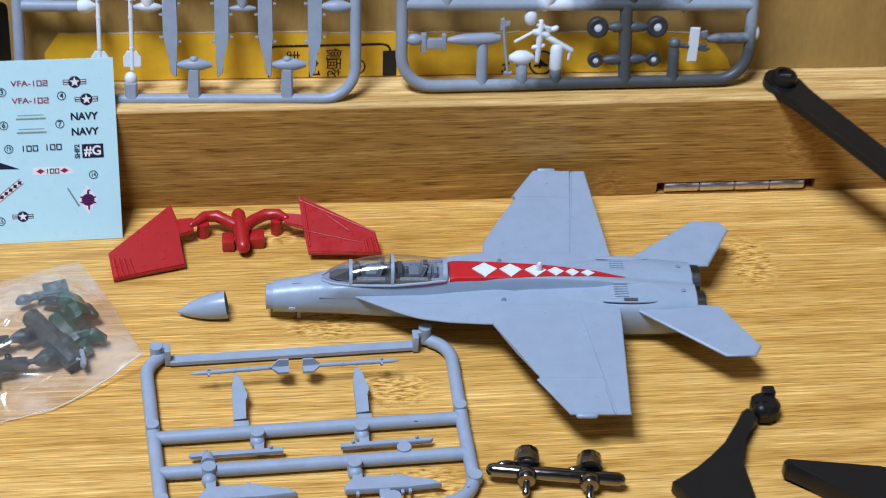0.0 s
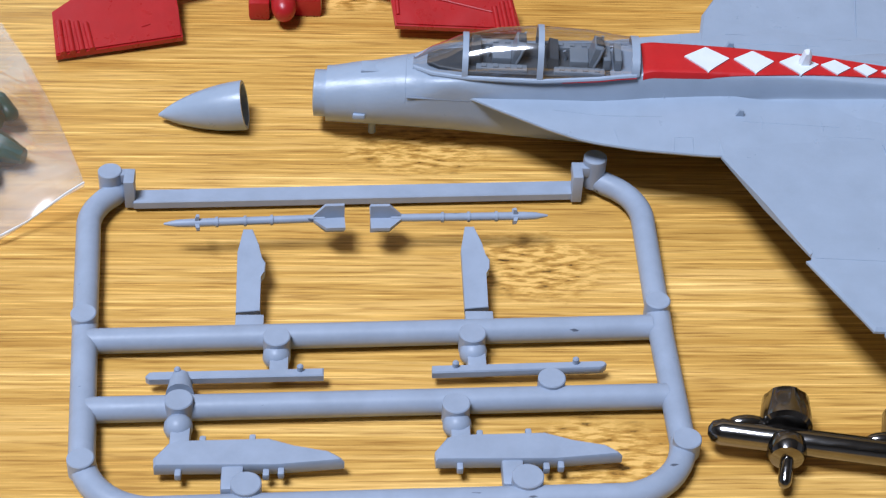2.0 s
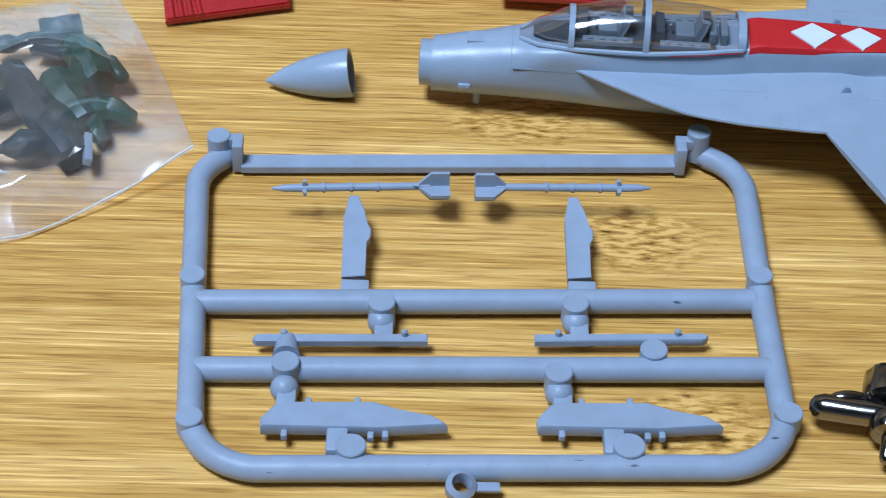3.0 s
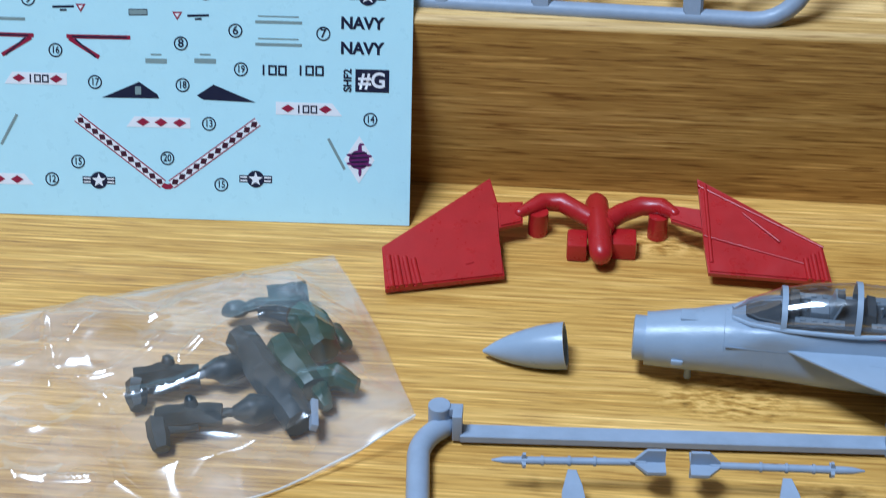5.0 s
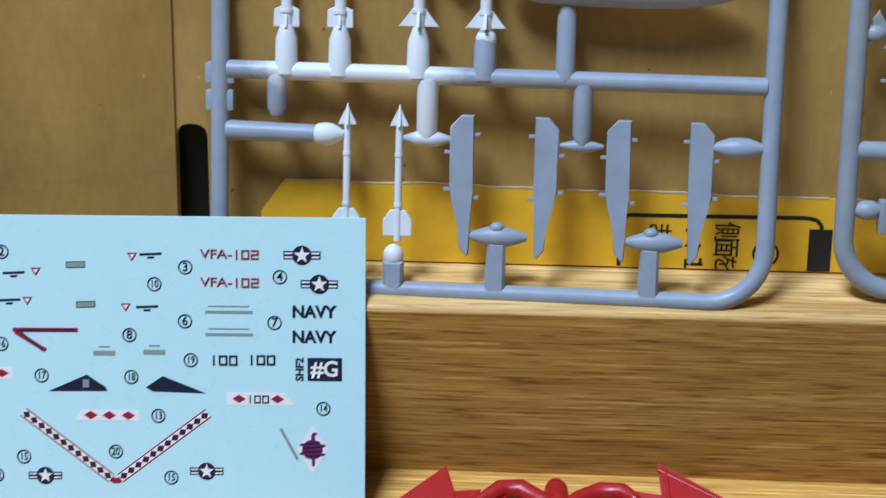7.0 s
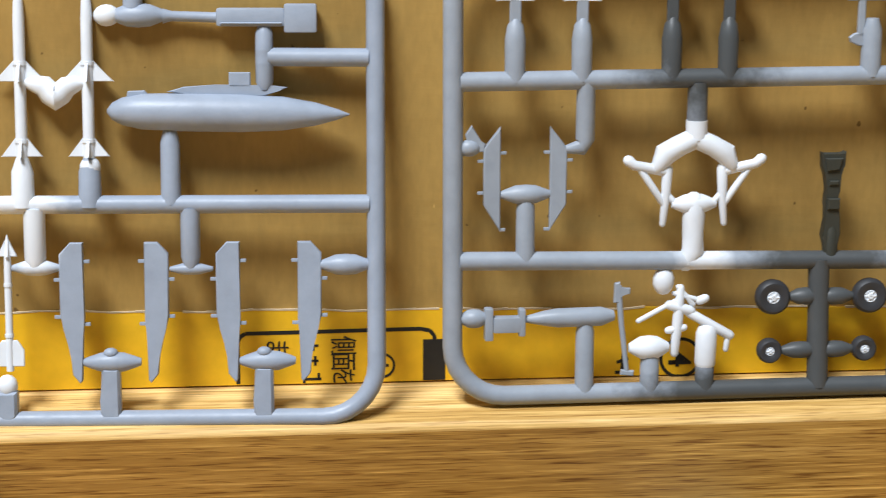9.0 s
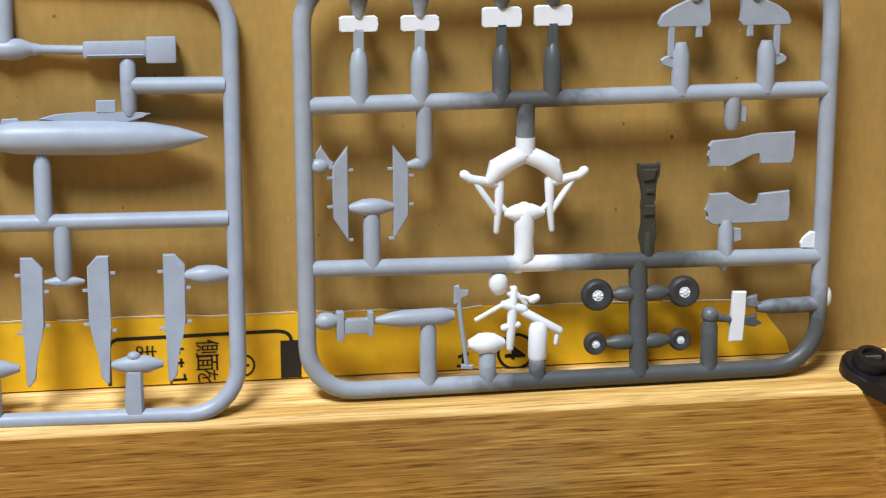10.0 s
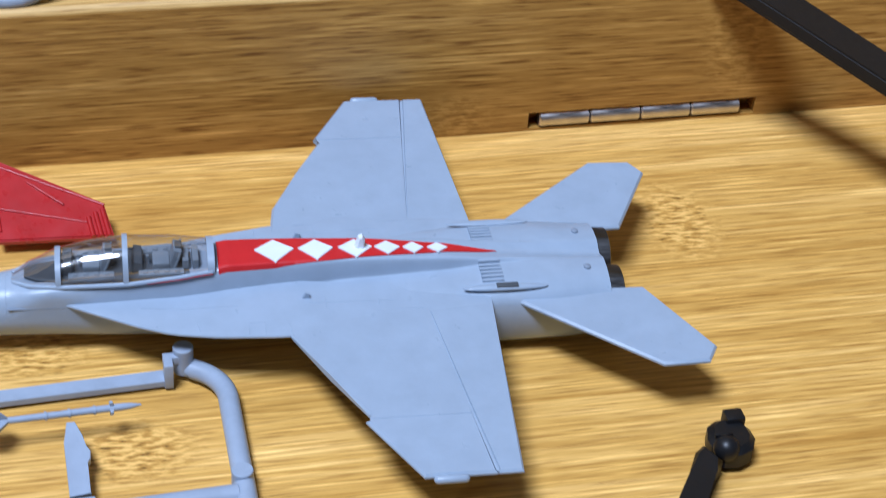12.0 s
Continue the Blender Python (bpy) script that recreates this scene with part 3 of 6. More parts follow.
for bx, bz in ((-38.0, 24.1), (-30.7, 24.3)):
    flat("print_bar", bar(bx - 1.6, bz - 0.2, bx + 1.6, bz - 0.2, 0.7), ink_grey, sheet)
    flat("print_bar", bar(bx - 0.8, bz + 0.75, bx + 0.8, bz + 0.75, 0.22), ink_grey, sheet)
for bx, bz, w in ((-19.8, 30.1, 6.9), (-19.8, 26.8, 6.9), (-63.0, 35.4, 6.2), (-60.5, 29.6, 6.2)):
    flat("print_bar", bar(bx - w / 2, bz, bx + w / 2, bz, 0.42), ink_grey, sheet)
    if w > 6.5:
        flat("print_bar", bar(bx - w / 2 + 0.4, bz + 0.85, bx + w / 2 - 0.5, bz + 0.85, 0.18), ink_grey, sheet)
for bx, bz, d in ((-11.1, 10.7, -1.25), (-60.3, 13.0, 1.25)):
    flat("print_bar", bar(bx - d, bz - 2.3, bx + d, bz + 2.3, 0.42), ink_grey, sheet)
for cx, cz in ((-7.7, 9.9), (-64.0, 13.4)):
    flat("print_panel", [(cx - 2.3, cz), (cx, cz - 3.6), (cx + 2.3, cz), (cx, cz + 3.6)], ink_white, sheet, -0.035)
    for k, (dx, dz, rx, rz) in enumerate(((0, 0, 1.55, 1.5), (0.1, 1.7, 0.3, 0.75), (0.35, 2.35, 0.4, 0.2), (0.15, -1.8, 0.25, 0.75), (-1.35, 0.7, 0.55, 0.22), (1.35, 0.6, 0.6, 0.24), (-1.35, -0.6, 0.55, 0.22), (1.3, -0.7, 0.6, 0.22))):
        flat("print_blot", ellipse(cx + dx, cz + dz, rx, rz, 12), ink_purple, sheet, -0.05 - 0.006 * k)
    for k in range(4):
        flat("print_line", bar(cx - 1.35 + 0.15 * abs(k - 1.5), cz - 1.0 + 0.62 * k, cx + 1.35 - 0.15 * abs(k - 1.5), cz - 0.85 + 0.66 * k, 0.2), ink_navy, sheet, -0.12)


# ---- the jet model ----
def smooth_between(table, u):
    """Interpolates rows (u, a, b, ...) smoothly."""
    if u <= table[0][0]:
        return table[0][1:]
    for a, b in zip(table, table[1:]):
        if u <= b[0]:
            f = (u - a[0]) / (b[0] - a[0])
            f = f * f * (3 - 2 * f) * 0.5 + f * 0.5
            return [p + (q - p) * f for p, q in zip(a[1:], b[1:])]
    return table[-1][1:]


# u, half width, widest height, belly height, deck height, spine height, spine half width, roundness above, valley
HULL = [(1.6, 3.6, 5.4, 1.8, 9.0, 0.0, 3.0, 2.0, 0.0), (7, 4.1, 5.9, 1.8, 10.0, 0.0, 3.0, 2.0, 0.0), (12.5, 4.45, 6.4, 1.8, 11.0, 0.0, 3.0, 2.4, 0.0),
        (18, 4.5, 6.8, 1.8, 11.6, 0.0, 4.3, 7.0, 0.0), (30, 4.8, 6.8, 1.6, 9.0, 2.8, 4.35, 6.0, 0.0), (39, 5.1, 7.0, 1.4, 9.2, 3.4, 4.05, 6.0, 0.0),
        (43, 5.4, 7.4, 2.2, 9.5, 4.2, 3.75, 6.0, 0.0), (50, 6.4, 7.9, 3.0, 9.9, 3.8, 3.5, 5.0, 0.0), (62, 8.6, 7.6, 1.6, 10.5, 3.0, 2.9, 4.0, 0.0),
        (74, 9.8, 7.2, 0.2, 11.0, 2.0, 2.7, 3.8, 0.2), (82, 9.9, 6.9, 0.5, 11.7, 0.6, 2.4, 3.6, 0.5), (90, 10.0, 6.6, 1.0, 12.0, 0.0, 2.0, 3.2, 0.9), (98.4, 9.6, 6.4, 1.4, 11.6, 0.0, 2.0, 3.0, 1.0)]


def deck(u, v):
    """Height of the hull's upper side at u along it and v off its middle."""
    hw, mid, belly, top, spine, sw, p, valley = smooth_between(HULL, u)
    s = min(1.0, abs(v) / hw)
    return mid + (top - mid) * (1 - s**p) ** (1 / p) + spine * math.exp(-(abs(v / sw) ** 18) * 0.8) - valley * math.exp(-((v / 1.6) ** 2))


def belly(u, v):
    hw, mid, low, *_ = smooth_between(HULL, u)
    q = 2.0 + 2.0 * max(0.0, min(1.0, (u - 12) / 36))
    s = min(1.0, abs(v) / hw)
    return mid - (mid - low) * (1 - s**q) ** (1 / q)


def hull_mesh():
    bm = bmesh.new()
    rings = []
    us = [1.6 + k * (98.4 - 1.6) / 110 for k in range(111)]
    for u in us:
        hw, shoulder = smooth_between(HULL, u)[0], smooth_between(HULL, u)[5]
        shoulder = min(shoulder, hw * 0.93)
        inner, outer = shoulder * 0.86, min(shoulder * 1.2, hw * 0.97)
        side = [inner * f for f in (0.25, 0.5, 0.75, 0.9)] + [inner + (outer - inner) * k / 14 for k in range(15)] + [outer + (hw - outer) * f for f in (0.3, 0.55, 0.75, 0.9, 0.97, 1.0)]
        vs = [-v for v in side[::-1]] + [0.0] + side
        loop = [(u, v, deck(u, v)) for v in vs] + [(u, v, belly(u, v)) for v in vs[-2:0:-1]]
        rings.append([bm.verts.new(p) for p in loop])
    n = len(rings[0])
    for a, b in zip(rings, rings[1:]):
        for k in range(n):
            bm.faces.new((a[k], a[(k + 1) % n], b[(k + 1) % n], b[k]))
    bm.faces.new(rings[0])
    bm.faces.new(rings[-1][::-1])
    return bm


def skin_patch(u0, u1, edge, lift, steps=40, across=8):
    """A thin painted patch that follows the deck; edge(u) gives (v0, v1)."""
    bm = bmesh.new()
    grid = []
    for i in range(steps + 1):
        u = u0 + (u1 - u0) * i / steps
        v0, v1 = edge(u)
        grid.append([bm.verts.new((u, v0 + (v1 - v0) * j / across, deck(u, v0 + (v1 - v0) * j / across) + lift)) for j in range(across + 1)])
    for a, b in zip(grid, grid[1:]):
        for j in range(across):
            bm.faces.new((a[j], a[j + 1], b[j + 1], b[j]))
    top = bm.faces[:]
    low = bmesh.ops.extrude_face_region(bm, geom=top)
    bmesh.ops.translate(bm, vec=(0, 0, -lift * 0.8), verts=[g for g in low["geom"] if isinstance(g, bmesh.types.BMVert)])
    return bm


def mirror_v(outline, side):
    return [(u, v * side) for u, v in outline]


def plate(outline, z0, z1, bevel=0.3):
    bm = bmesh.new()
    prism(bm, outline, z0, z1, "xy", bevel)
    return bm


def along(rows, u):
    """Straight interpolation in rows of (u, value)."""
    for (ua, a), (ub, b) in zip(rows, rows[1:]):
        if u <= ub:
            return a + (b - a) * max(0.0, (u - ua) / (ub - ua))
    return rows[-1][1]


LEX_LEVEL = [(19.6, 9.2), (36.0, 9.2), (50.0, 10.3), (52.0, 10.43), (79.6, 10.43)]
LEX_RISE = [(19.6, 0.1), (30.0, 0.35), (44.0, 0.4), (56.0, 0.2), (79.6, 0.1)]


def lex_span(u, k):
    """Inner and outer edge of the leading-edge extension, off the hull's middle."""
    edge = [(19.6, 4.1), (23.0, 4.1 + 2.0 * k), (26.4, 8.0 * k), (30.0, 10.0 * k), (33.7, 11.6 * k), (41.0, 13.6 * k), (49.0, 14.9 * k), (52.5, 15.2 * k), (60.0, 13.2), (72.0, 11.4), (79.6, 10.6)]
    return smooth_between(HULL, u)[0] * 0.5, max(4.3, along(edge, u))


def lex_height(u, v, k):
    vi, vo = lex_span(u, k)
    f = max(0.0, min(1.0, (abs(v) - vi) / (vo - vi)))
    return along(LEX_LEVEL, u) + along(LEX_RISE, u) * (1 - f) ** 1.3 - 0.12 * f**8


def root_blend(side, k):
    """The leading-edge extension beside the hull, and the fillet along the wing root behind it."""
    bm = bmesh.new()
    rings = []
    for i in range(61):
        u = 19.6 + 60.0 * i / 60
        (vi, vo), zo = lex_span(u, k), along(LEX_LEVEL, u)
        row = []
        for j in range(15):
            v = vi + (vo - vi) * j / 14
            row.append((u, side * v, lex_height(u, v, k)))
        row += [(u, side * (vo + 0.08), zo - 0.32), (u, side * (vo - 0.1), zo - 0.6), (u, side * vi, zo - 0.9)]
        rings.append([bm.verts.new(p) for p in row])
    n = len(rings[0])
    for a, b in zip(rings, rings[1:]):
        for j in range(n):
            bm.faces.new((a[j], a[(j + 1) % n], b[(j + 1) % n], b[j]))
    bm.faces.new(rings[0])
    bm.faces.new(rings[-1][::-1])
    return bm


AXIS = -3.79
jet = thing("jet_model", "grey plastic jet fighter model with a red spine stripe", "model aircraft",
            at(-103.3, -41.7, 0.0, 0, 0, AXIS) @ at(0, -0.9, 0))
part("fuselage", hull_mesh(), jet_plastic, jet)
bm = bmesh.new()
lathe(bm, [(2.2, 0.0), (3.05, 0.15), (3.05, 1.9)], tilt((-0.1, 0, 5.4), (1, 0, 0)), 28)
part("nose_plug", bm, jet_plastic, jet)
for side in (-1, 1):
    # leading-edge extension, wing, flap, wingtip rail, tailplane
    k = 1.0 if side < 0 else 0.72
    extension = part("leading_edge_extension", root_blend(side, k), jet_plastic, jet)
    for line in ([(45.4, 11.6), (47.6, 11.7)], [(45.4, 11.6), (45.2, 14.0)], [(47.6, 11.7), (47.5, 14.3)], [(38.0, 9.6), (38.6, 12.4)], [(30.5, 6.4), (37.0, 7.2), (44.0, 7.6)], [(54.0, 8.4), (66.0, 8.6)], [(56.4, 7.4), (56.4, 9.6)], [(64.0, 7.8), (64.0, 9.4)]):
        bm = bmesh.new()
        pts = []
        for (ua, va), (ub, vb) in zip(line, line[1:]):
            for i in range(7):
                u, v = ua + (ub - ua) * i / 6, (va + (vb - va) * i / 6) * (k if ua < 52 else 1.0)
                pts.append((u, side * v, lex_height(u, v, k) + 0.0))
        sweep(bm, pts, 0.05, 6)
        part("panel_seam", bm, jet_plastic, extension)
    part("wing", plate(mirror_v([(49.5, 6.0), (50.8, 15.0), (55.3, 24.0), (59.6, 32.4), (60.2, 33.1), (59.0, 33.5), (65.2, 44.6), (74.75, 44.6), (70.75, 9.6), (70.6, 6.0)], side), 9.4, 10.4, 0.35), jet_plastic, jet)
    part("flap", plate(mirror_v([(70.8, 6.0), (70.9, 9.6), (74.9, 44.6), (78.2, 44.6), (80.3, 9.4), (80.4, 6.0)], side), 9.5, 10.35, 0.3), jet_plastic, jet)
    part("hinge_strip", plate(mirror_v([(69.0, 6.0), (73.5, 44.3), (76.5, 44.3), (73.0, 6.0)], side), 9.55, 10.18, 0.05), jet_plastic, jet)
    bm = bmesh.new()
    sweep(bm, [(66.9, 45.0 * side, 9.9), (70.4, 45.0 * side, 9.9)], 0.6, 10, round_ends=True)
    part("wingtip_rail", bm, jet_plastic, jet)
    part("tailplane", plate(mirror_v([(84.6, 9.6), (102.2, 24.9), (108.9, 24.7), (110.7, 21.6), (103.4, 7.4), (86.0, 7.0)], side), 9.0, 9.9, 0.3), jet_plastic, jet)
    bm = bmesh.new()
    lathe(bm, [(4.45, 0), (4.3, 2.4), (3.9, 2.6), (3.6, 0.4)], tilt((98.2, 4.7 * side, 6.5), (1, 0, 0)), 28, close=True)
    part("nozzle", bm, nozzle_metal, jet, "dark gunmetal exhaust nozzle")
    bm = bmesh.new()
    ball(bm, (82.6, 7.9 * side, 11.25), (6.4, 0.72, 0.46 if side < 0 else 0.28), 16)
    fairing = part("fin_socket", bm, jet_plastic, jet)
    if side < 0:
        bm = bmesh.new()
        box(bm, (81.2, 7.9 * side - 0.5, 11.5), (84.4, 7.9 * side + 0.5, 11.82), 0.1)
        part("socket_slot", bm, cockpit_dark, fairing, "dark slot for a tail fin")
    for k in range(6):
        bm = bmesh.new()
        v = side * (2.4 + 0.8 * k)
        z = deck(81.8, v)
        box(bm, (79.4, v - 0.2, z - 0.3), (82.6, v + 0.2, z + 0.24), 0.06)
        part("grille_slat", bm, jet_plastic, jet)
    bm = bmesh.new()
    lathe(bm, [(0.55, 0), (0.55, 0.3), (0.2, 0.45)], tilt((95.4, 4.4 * side, deck(95.4, 4.4 * side) - 0.1), (0, 0, 1)), 12)
    part("vent_cap", bm, seam_grey, jet)
    # panel seams on the wing and the nose
    for (xa, ya), (xb, yb) in (((53.5, 10.5), (70.2, 10.5)), ((59.9, 33.2), (73.2, 33.2))):
        bm = bmesh.new()
        z = 10.36
        d = Vector((xb - xa, yb - ya)).normalized().orthogonal() * 0.07
        prism(bm, mirror_v([(xa + d.x, ya + d.y), (xb + d.x, yb + d.y), (xb - d.x, yb - d.y), (xa - d.x, ya - d.y)], side), z, z + 0.09, "xy")
        part("panel_seam", bm, jet_plastic, jet)
# seams round the nose and forward hull
for u in (11.8, 44.5):
    bm = bmesh.new()
    hw = smooth_between(HULL, u)[0]
    vs = [hw * 0.97 * math.sin(math.pi * (k / 12 - 0.5)) for k in range(13)]
    sweep(bm, [(u, v, deck(u, v) - 0.02) for v in vs], 0.07, 6)
    part("panel_seam", bm, jet_plastic, jet)
for side in (-1, 1):
    bm = bmesh.new()
    sweep(bm, [(u, side * smooth_between(HULL, u)[0] * 0.985, 8.6) for u in range(12, 22, 2)], 0.1, 6)
    part("panel_seam", bm, seam_grey, jet)
    bm = bmesh.new()
    box(bm, (5.2, side * 4.0 - 0.4, 4.6), (6.8, side * 4.0 + 0.4, 5.4), 0.2)
    part("probe_blister", bm, jet_plastic, jet)
bm = bmesh.new()
box(bm, (6.0, -1.1, 9.6), (8.6, 1.1, 10.1), 0.15)
part("access_panel", bm, jet_plastic, jet)
bm = bmesh.new()
lathe(bm, [(0.5, 0), (0.42, 1.6)], tilt((7.6, -1.6, 0.7), (0, 0, 1)), 10)
part("blade_aerial", bm, jet_plastic, jet)
for side in (-1, 1):
    bm = bmesh.new()
    prism(bm, [(53.0, 10.3), (54.3, 10.3), (54.2, 11.4), (53.6, 11.5)], side * 7.2 - 0.25, side * 7.2 + 0.25, "xz", 0.06)
    part("fence_fin", bm, jet_plastic, jet)


# red spine with its white diamonds
def red_edge(u):
    f = max(0.0, (u - 42.6) / (82.6 - 42.6))
    w = 3.95 * (1 - f) ** 0.85 + 0.02
    return -min(w * 0.97, smooth_between(HULL, u)[5] * 0.93), w


spine = part("spine_stripe", skin_patch(41.6, 82.6, red_edge, 0.16, 60, 24), red_paint, jet, "glossy red spine stripe")
for u0, u1, w in ((46.9, 52.6, 2.15), (53.2, 58.3, 1.95), (59.0, 64.0, 1.75), (64.3, 68.1, 1.3), (68.5, 71.6, 1.1), (72.1, 75.2, 0.95)):
    mid, half = (u0 + u1) / 2, (u1 - u0) / 2
    part("diamond", skin_patch(u0, u1, lambda u, m=mid, h=half, w=w: (-w * 1.38 * (1 - abs(u - m) / h) - 0.02, w * (1 - abs(u - m) / h) + 0.02), 0.36, 24, 6), white_paint, spine, "white painted diamond")
bm = bmesh.new()
prism(bm, [(61.3, 13.4), (62.9, 13.4), (62.9, 15.2), (62.5, 15.9), (61.9, 15.7)], -0.55, 0.55, "xz", 0.25)
part("peg", bm, white_paint, jet, "small white peg on the spine")


# canopy: frames, clear shell, tub and seats
CANOPY = [(12.6, 0.9, 10.9, 0.4), (15.5, 2.9, 11.4, 1.6), (19.2, 3.7, 11.6, 3.4), (24, 4.0, 11.8, 4.5), (28.5, 4.1, 11.9, 4.9), (34.5, 3.95, 12.4, 4.1), (40.8, 3.55, 13.1, 2.3)]


def canopy_ring(u, grow=0.0, n=14):
    hw, base, rise = smooth_between(CANOPY, u)
    return [(u, -(hw + grow) * math.cos(math.pi * k / n), base + (rise + grow) * math.sin(math.pi * k / n) ** 0.85) for k in range(n + 1)]


canopy = part("canopy", bmesh.new(), glass, jet, "clear two-seat canopy")
bm = bmesh.new()
grid = [[bm.verts.new(p) for p in canopy_ring(12.6 + k * (40.8 - 12.6) / 26)] for k in range(27)]
for a, b in zip(grid, grid[1:]):
    for k in range(len(a) - 1):
        bm.faces.new((a[k], a[k + 1], b[k + 1], b[k]))
bm.faces.new(grid[-1])
finish(bm)
bm.to_mesh(canopy.data)
bm.free()
for u, w in ((19.2, 0.38), (28.6, 0.38), (40.6, 0.5)):
    bm = bmesh.new()
    outer, inner = canopy_ring(u, 0.14), canopy_ring(u, -0.25)
    front = [[bm.verts.new((p[0] + s * w, p[1], p[2])) for p in loop] for s in (-1, 1) for loop in (outer, inner)]
    ofr, ifr, obk, ibk = front
    for k in range(len(outer) - 1):
        bm.faces.new((ofr[k], ofr[k + 1], obk[k + 1], obk[k]))
        bm.faces.new((ifr[k], ibk[k], ibk[k + 1], ifr[k + 1]))
        bm.faces.new((ofr[k], ifr[k], ifr[k + 1], ofr[k + 1]))
        bm.faces.new((obk[k], obk[k + 1], ibk[k + 1], ibk[k]))
    part("canopy_frame", bm, jet_plastic, canopy, "grey painted canopy frame")
for side in (-1, 1):
    bm = bmesh.new()
    pts = [canopy_ring(12.8 + k * 28.0 / 12)[0 if side < 0 else -1] for k in range(13)]
    sweep(bm, [(p[0], p[1], p[2] + 0.05) for p in pts], 0.34, 8)
    part("canopy_sill", bm, jet_plastic, canopy, "grey painted sill")
bm = bmesh.new()
sweep(bm, [(p[0], -p[1] - 0.3, p[2] - 0.12) for p in pts[8:]], [0.03, 0.05, 0.06, 0.07, 0.08], 6)
part("paint_bleed", bm, red_paint, canopy, "red paint smeared along the canopy rim")
bm = bmesh.new()
prism(bm, [(19.3, -3.3), (19.8, -3.4), (40.0, -3.4), (40.0, 3.4), (19.8, 3.4), (19.3, 3.3)], 11.5, 12.5, "xy", 0.1)
part("cockpit_tub", bm, cockpit_dark, jet, "dark cockpit tub")
for u in (22.6, 32.4):
    bm = bmesh.new()
    box(bm, (u, -1.5, 12.3), (u + 2.4, 1.5, 13.4), 0.2)
    prism(bm, [(u + 2.2, 12.4), (u + 3.3, 12.4), (u + 4.1, 15.4), (u + 3.0, 15.6)], -1.4, 1.4, "xz", 0.15)
    part("seat", bm, cockpit_grey, jet, "grey ejection seat")
    bm = bmesh.new()
    prism(bm, [(u - 3.0, 12.4), (u - 1.2, 12.4), (u - 1.5, 14.2), (u - 2.6, 14.4)], -2.2, 2.2, "xz", 0.15)
    part("instrument_hood", bm, cockpit_dark, jet)
for u in (36.6, 38.0):
    bm = bmesh.new()
    box(bm, (u, -2.0, 12.6), (u + 0.9, 2.0, 14.2), 0.15)
    part("equipment_box", bm, cockpit_grey, jet)
for u in (20.6, 30.4):
    for side in (-1, 1):
        bm = bmesh.new()
        box(bm, (u, side * 2.65 - 0.6, 12.3), (u + 6.4, side * 2.65 + 0.6, 12.95), 0.12)
        for k in range(4):
            box(bm, (u + 0.6 + 1.5 * k, side * 2.65 - 0.35, 12.9), (u + 1.3 + 1.5 * k, side * 2.65 + 0.35, 13.15), 0.08)
        part("side_console", bm, cockpit_grey, jet)
    bm = bmesh.new()
    sweep(bm, [(u + 1.5, 0, 12.4), (u + 1.6, 0, 13.2), (u + 1.3, 0, 13.9)], [0.16, 0.14, 0.24], 8)
    part("control_stick", bm, cockpit_grey, jet)
for u in (25.7, 35.5):
    for side in (-1, 1):
        bm = bmesh.new()
        sweep(bm, [(u, side * 1.5, 12.6), (u + 0.5, side * 1.6, 14.0), (u + 1.0, side * 1.3, 15.5)], 0.17, 8)
        part("seat_rail", bm, cockpit_grey, jet)
    bm = bmesh.new()
    box(bm, (u + 0.1, -0.8, 15.1), (u + 1.1, 0.8, 15.8), 0.2)
    part("headrest", bm, cockpit_dark, jet)
bm = bmesh.new()
prism(bm, [(14.4, -0.9), (16.0, -1.9), (19.0, -2.5), (19.0, 2.5), (16.0, 1.9), (14.4, 0.9)], 11.4, 12.0, "xy", 0.15)
part("glare_shield", bm, cockpit_dark, jet, "dark shelf under the windscreen")

# ---- the loose nose cone ----
cone = thing("nose_cone", "loose grey hollow nose cone lying on its side", "model part", at(-112.4, -42.6, 3.25))
bm = bmesh.new()
length, base_r = 11.4, 3.25
outer = [(base_r * (1 - (k / 18) ** 1.85) ** 0.8, length * k / 18) for k in range(18)] + [(0.2, length - 0.05)]
inner = [(0.15, length - 1.4)] + [((base_r - 0.5) * (1 - (k / 10) ** 1.85), (length - 1.6) * k / 10) for k in range(9, -1, -1)]
lathe(bm, outer + inner, tilt((0, 0, 0), (-1.0, 0.02, -0.17)), 30, close=True)
part("shell", bm, jet_plastic, cone)

# ---- the red tail fins on their runner ----
fins = thing("red_tail_fins", "two red plastic tail fins still on their runner", "model part", at(-109.8, -15.4, 0))


def slab(corners, thick, bevel=0.25):
    """A plate through 3D corners (mm), thickened downwards along its normal."""
    bm = bmesh.new()
    pts = [Vector(c) for c in corners]
    n = sum(((pts[i] - pts[0]).cross(pts[i + 1] - pts[0]) for i in range(1, len(pts) - 1)), Vector()).normalized()
    if n.z < 0:
        n = -n
    a = [bm.verts.new(p) for p in pts]
    b = [bm.verts.new(p - n * thick) for p in pts]
    faces = [bm.faces.new(a), bm.faces.new(b[::-1])]
    for i in range(len(pts)):
        faces.append(bm.faces.new((a[i], b[i], b[(i + 1) % len(pts)], a[(i + 1) % len(pts)])))
    bmesh.ops.bevel(bm, geom=list({e for f in faces[:2] for e in f.edges}), offset=bevel, segments=2 if bevel > 0.15 else 1, affect="EDGES")
    return bm, n


def off(p):
    return (p[0] + 110, p[1] + 15, p[2])


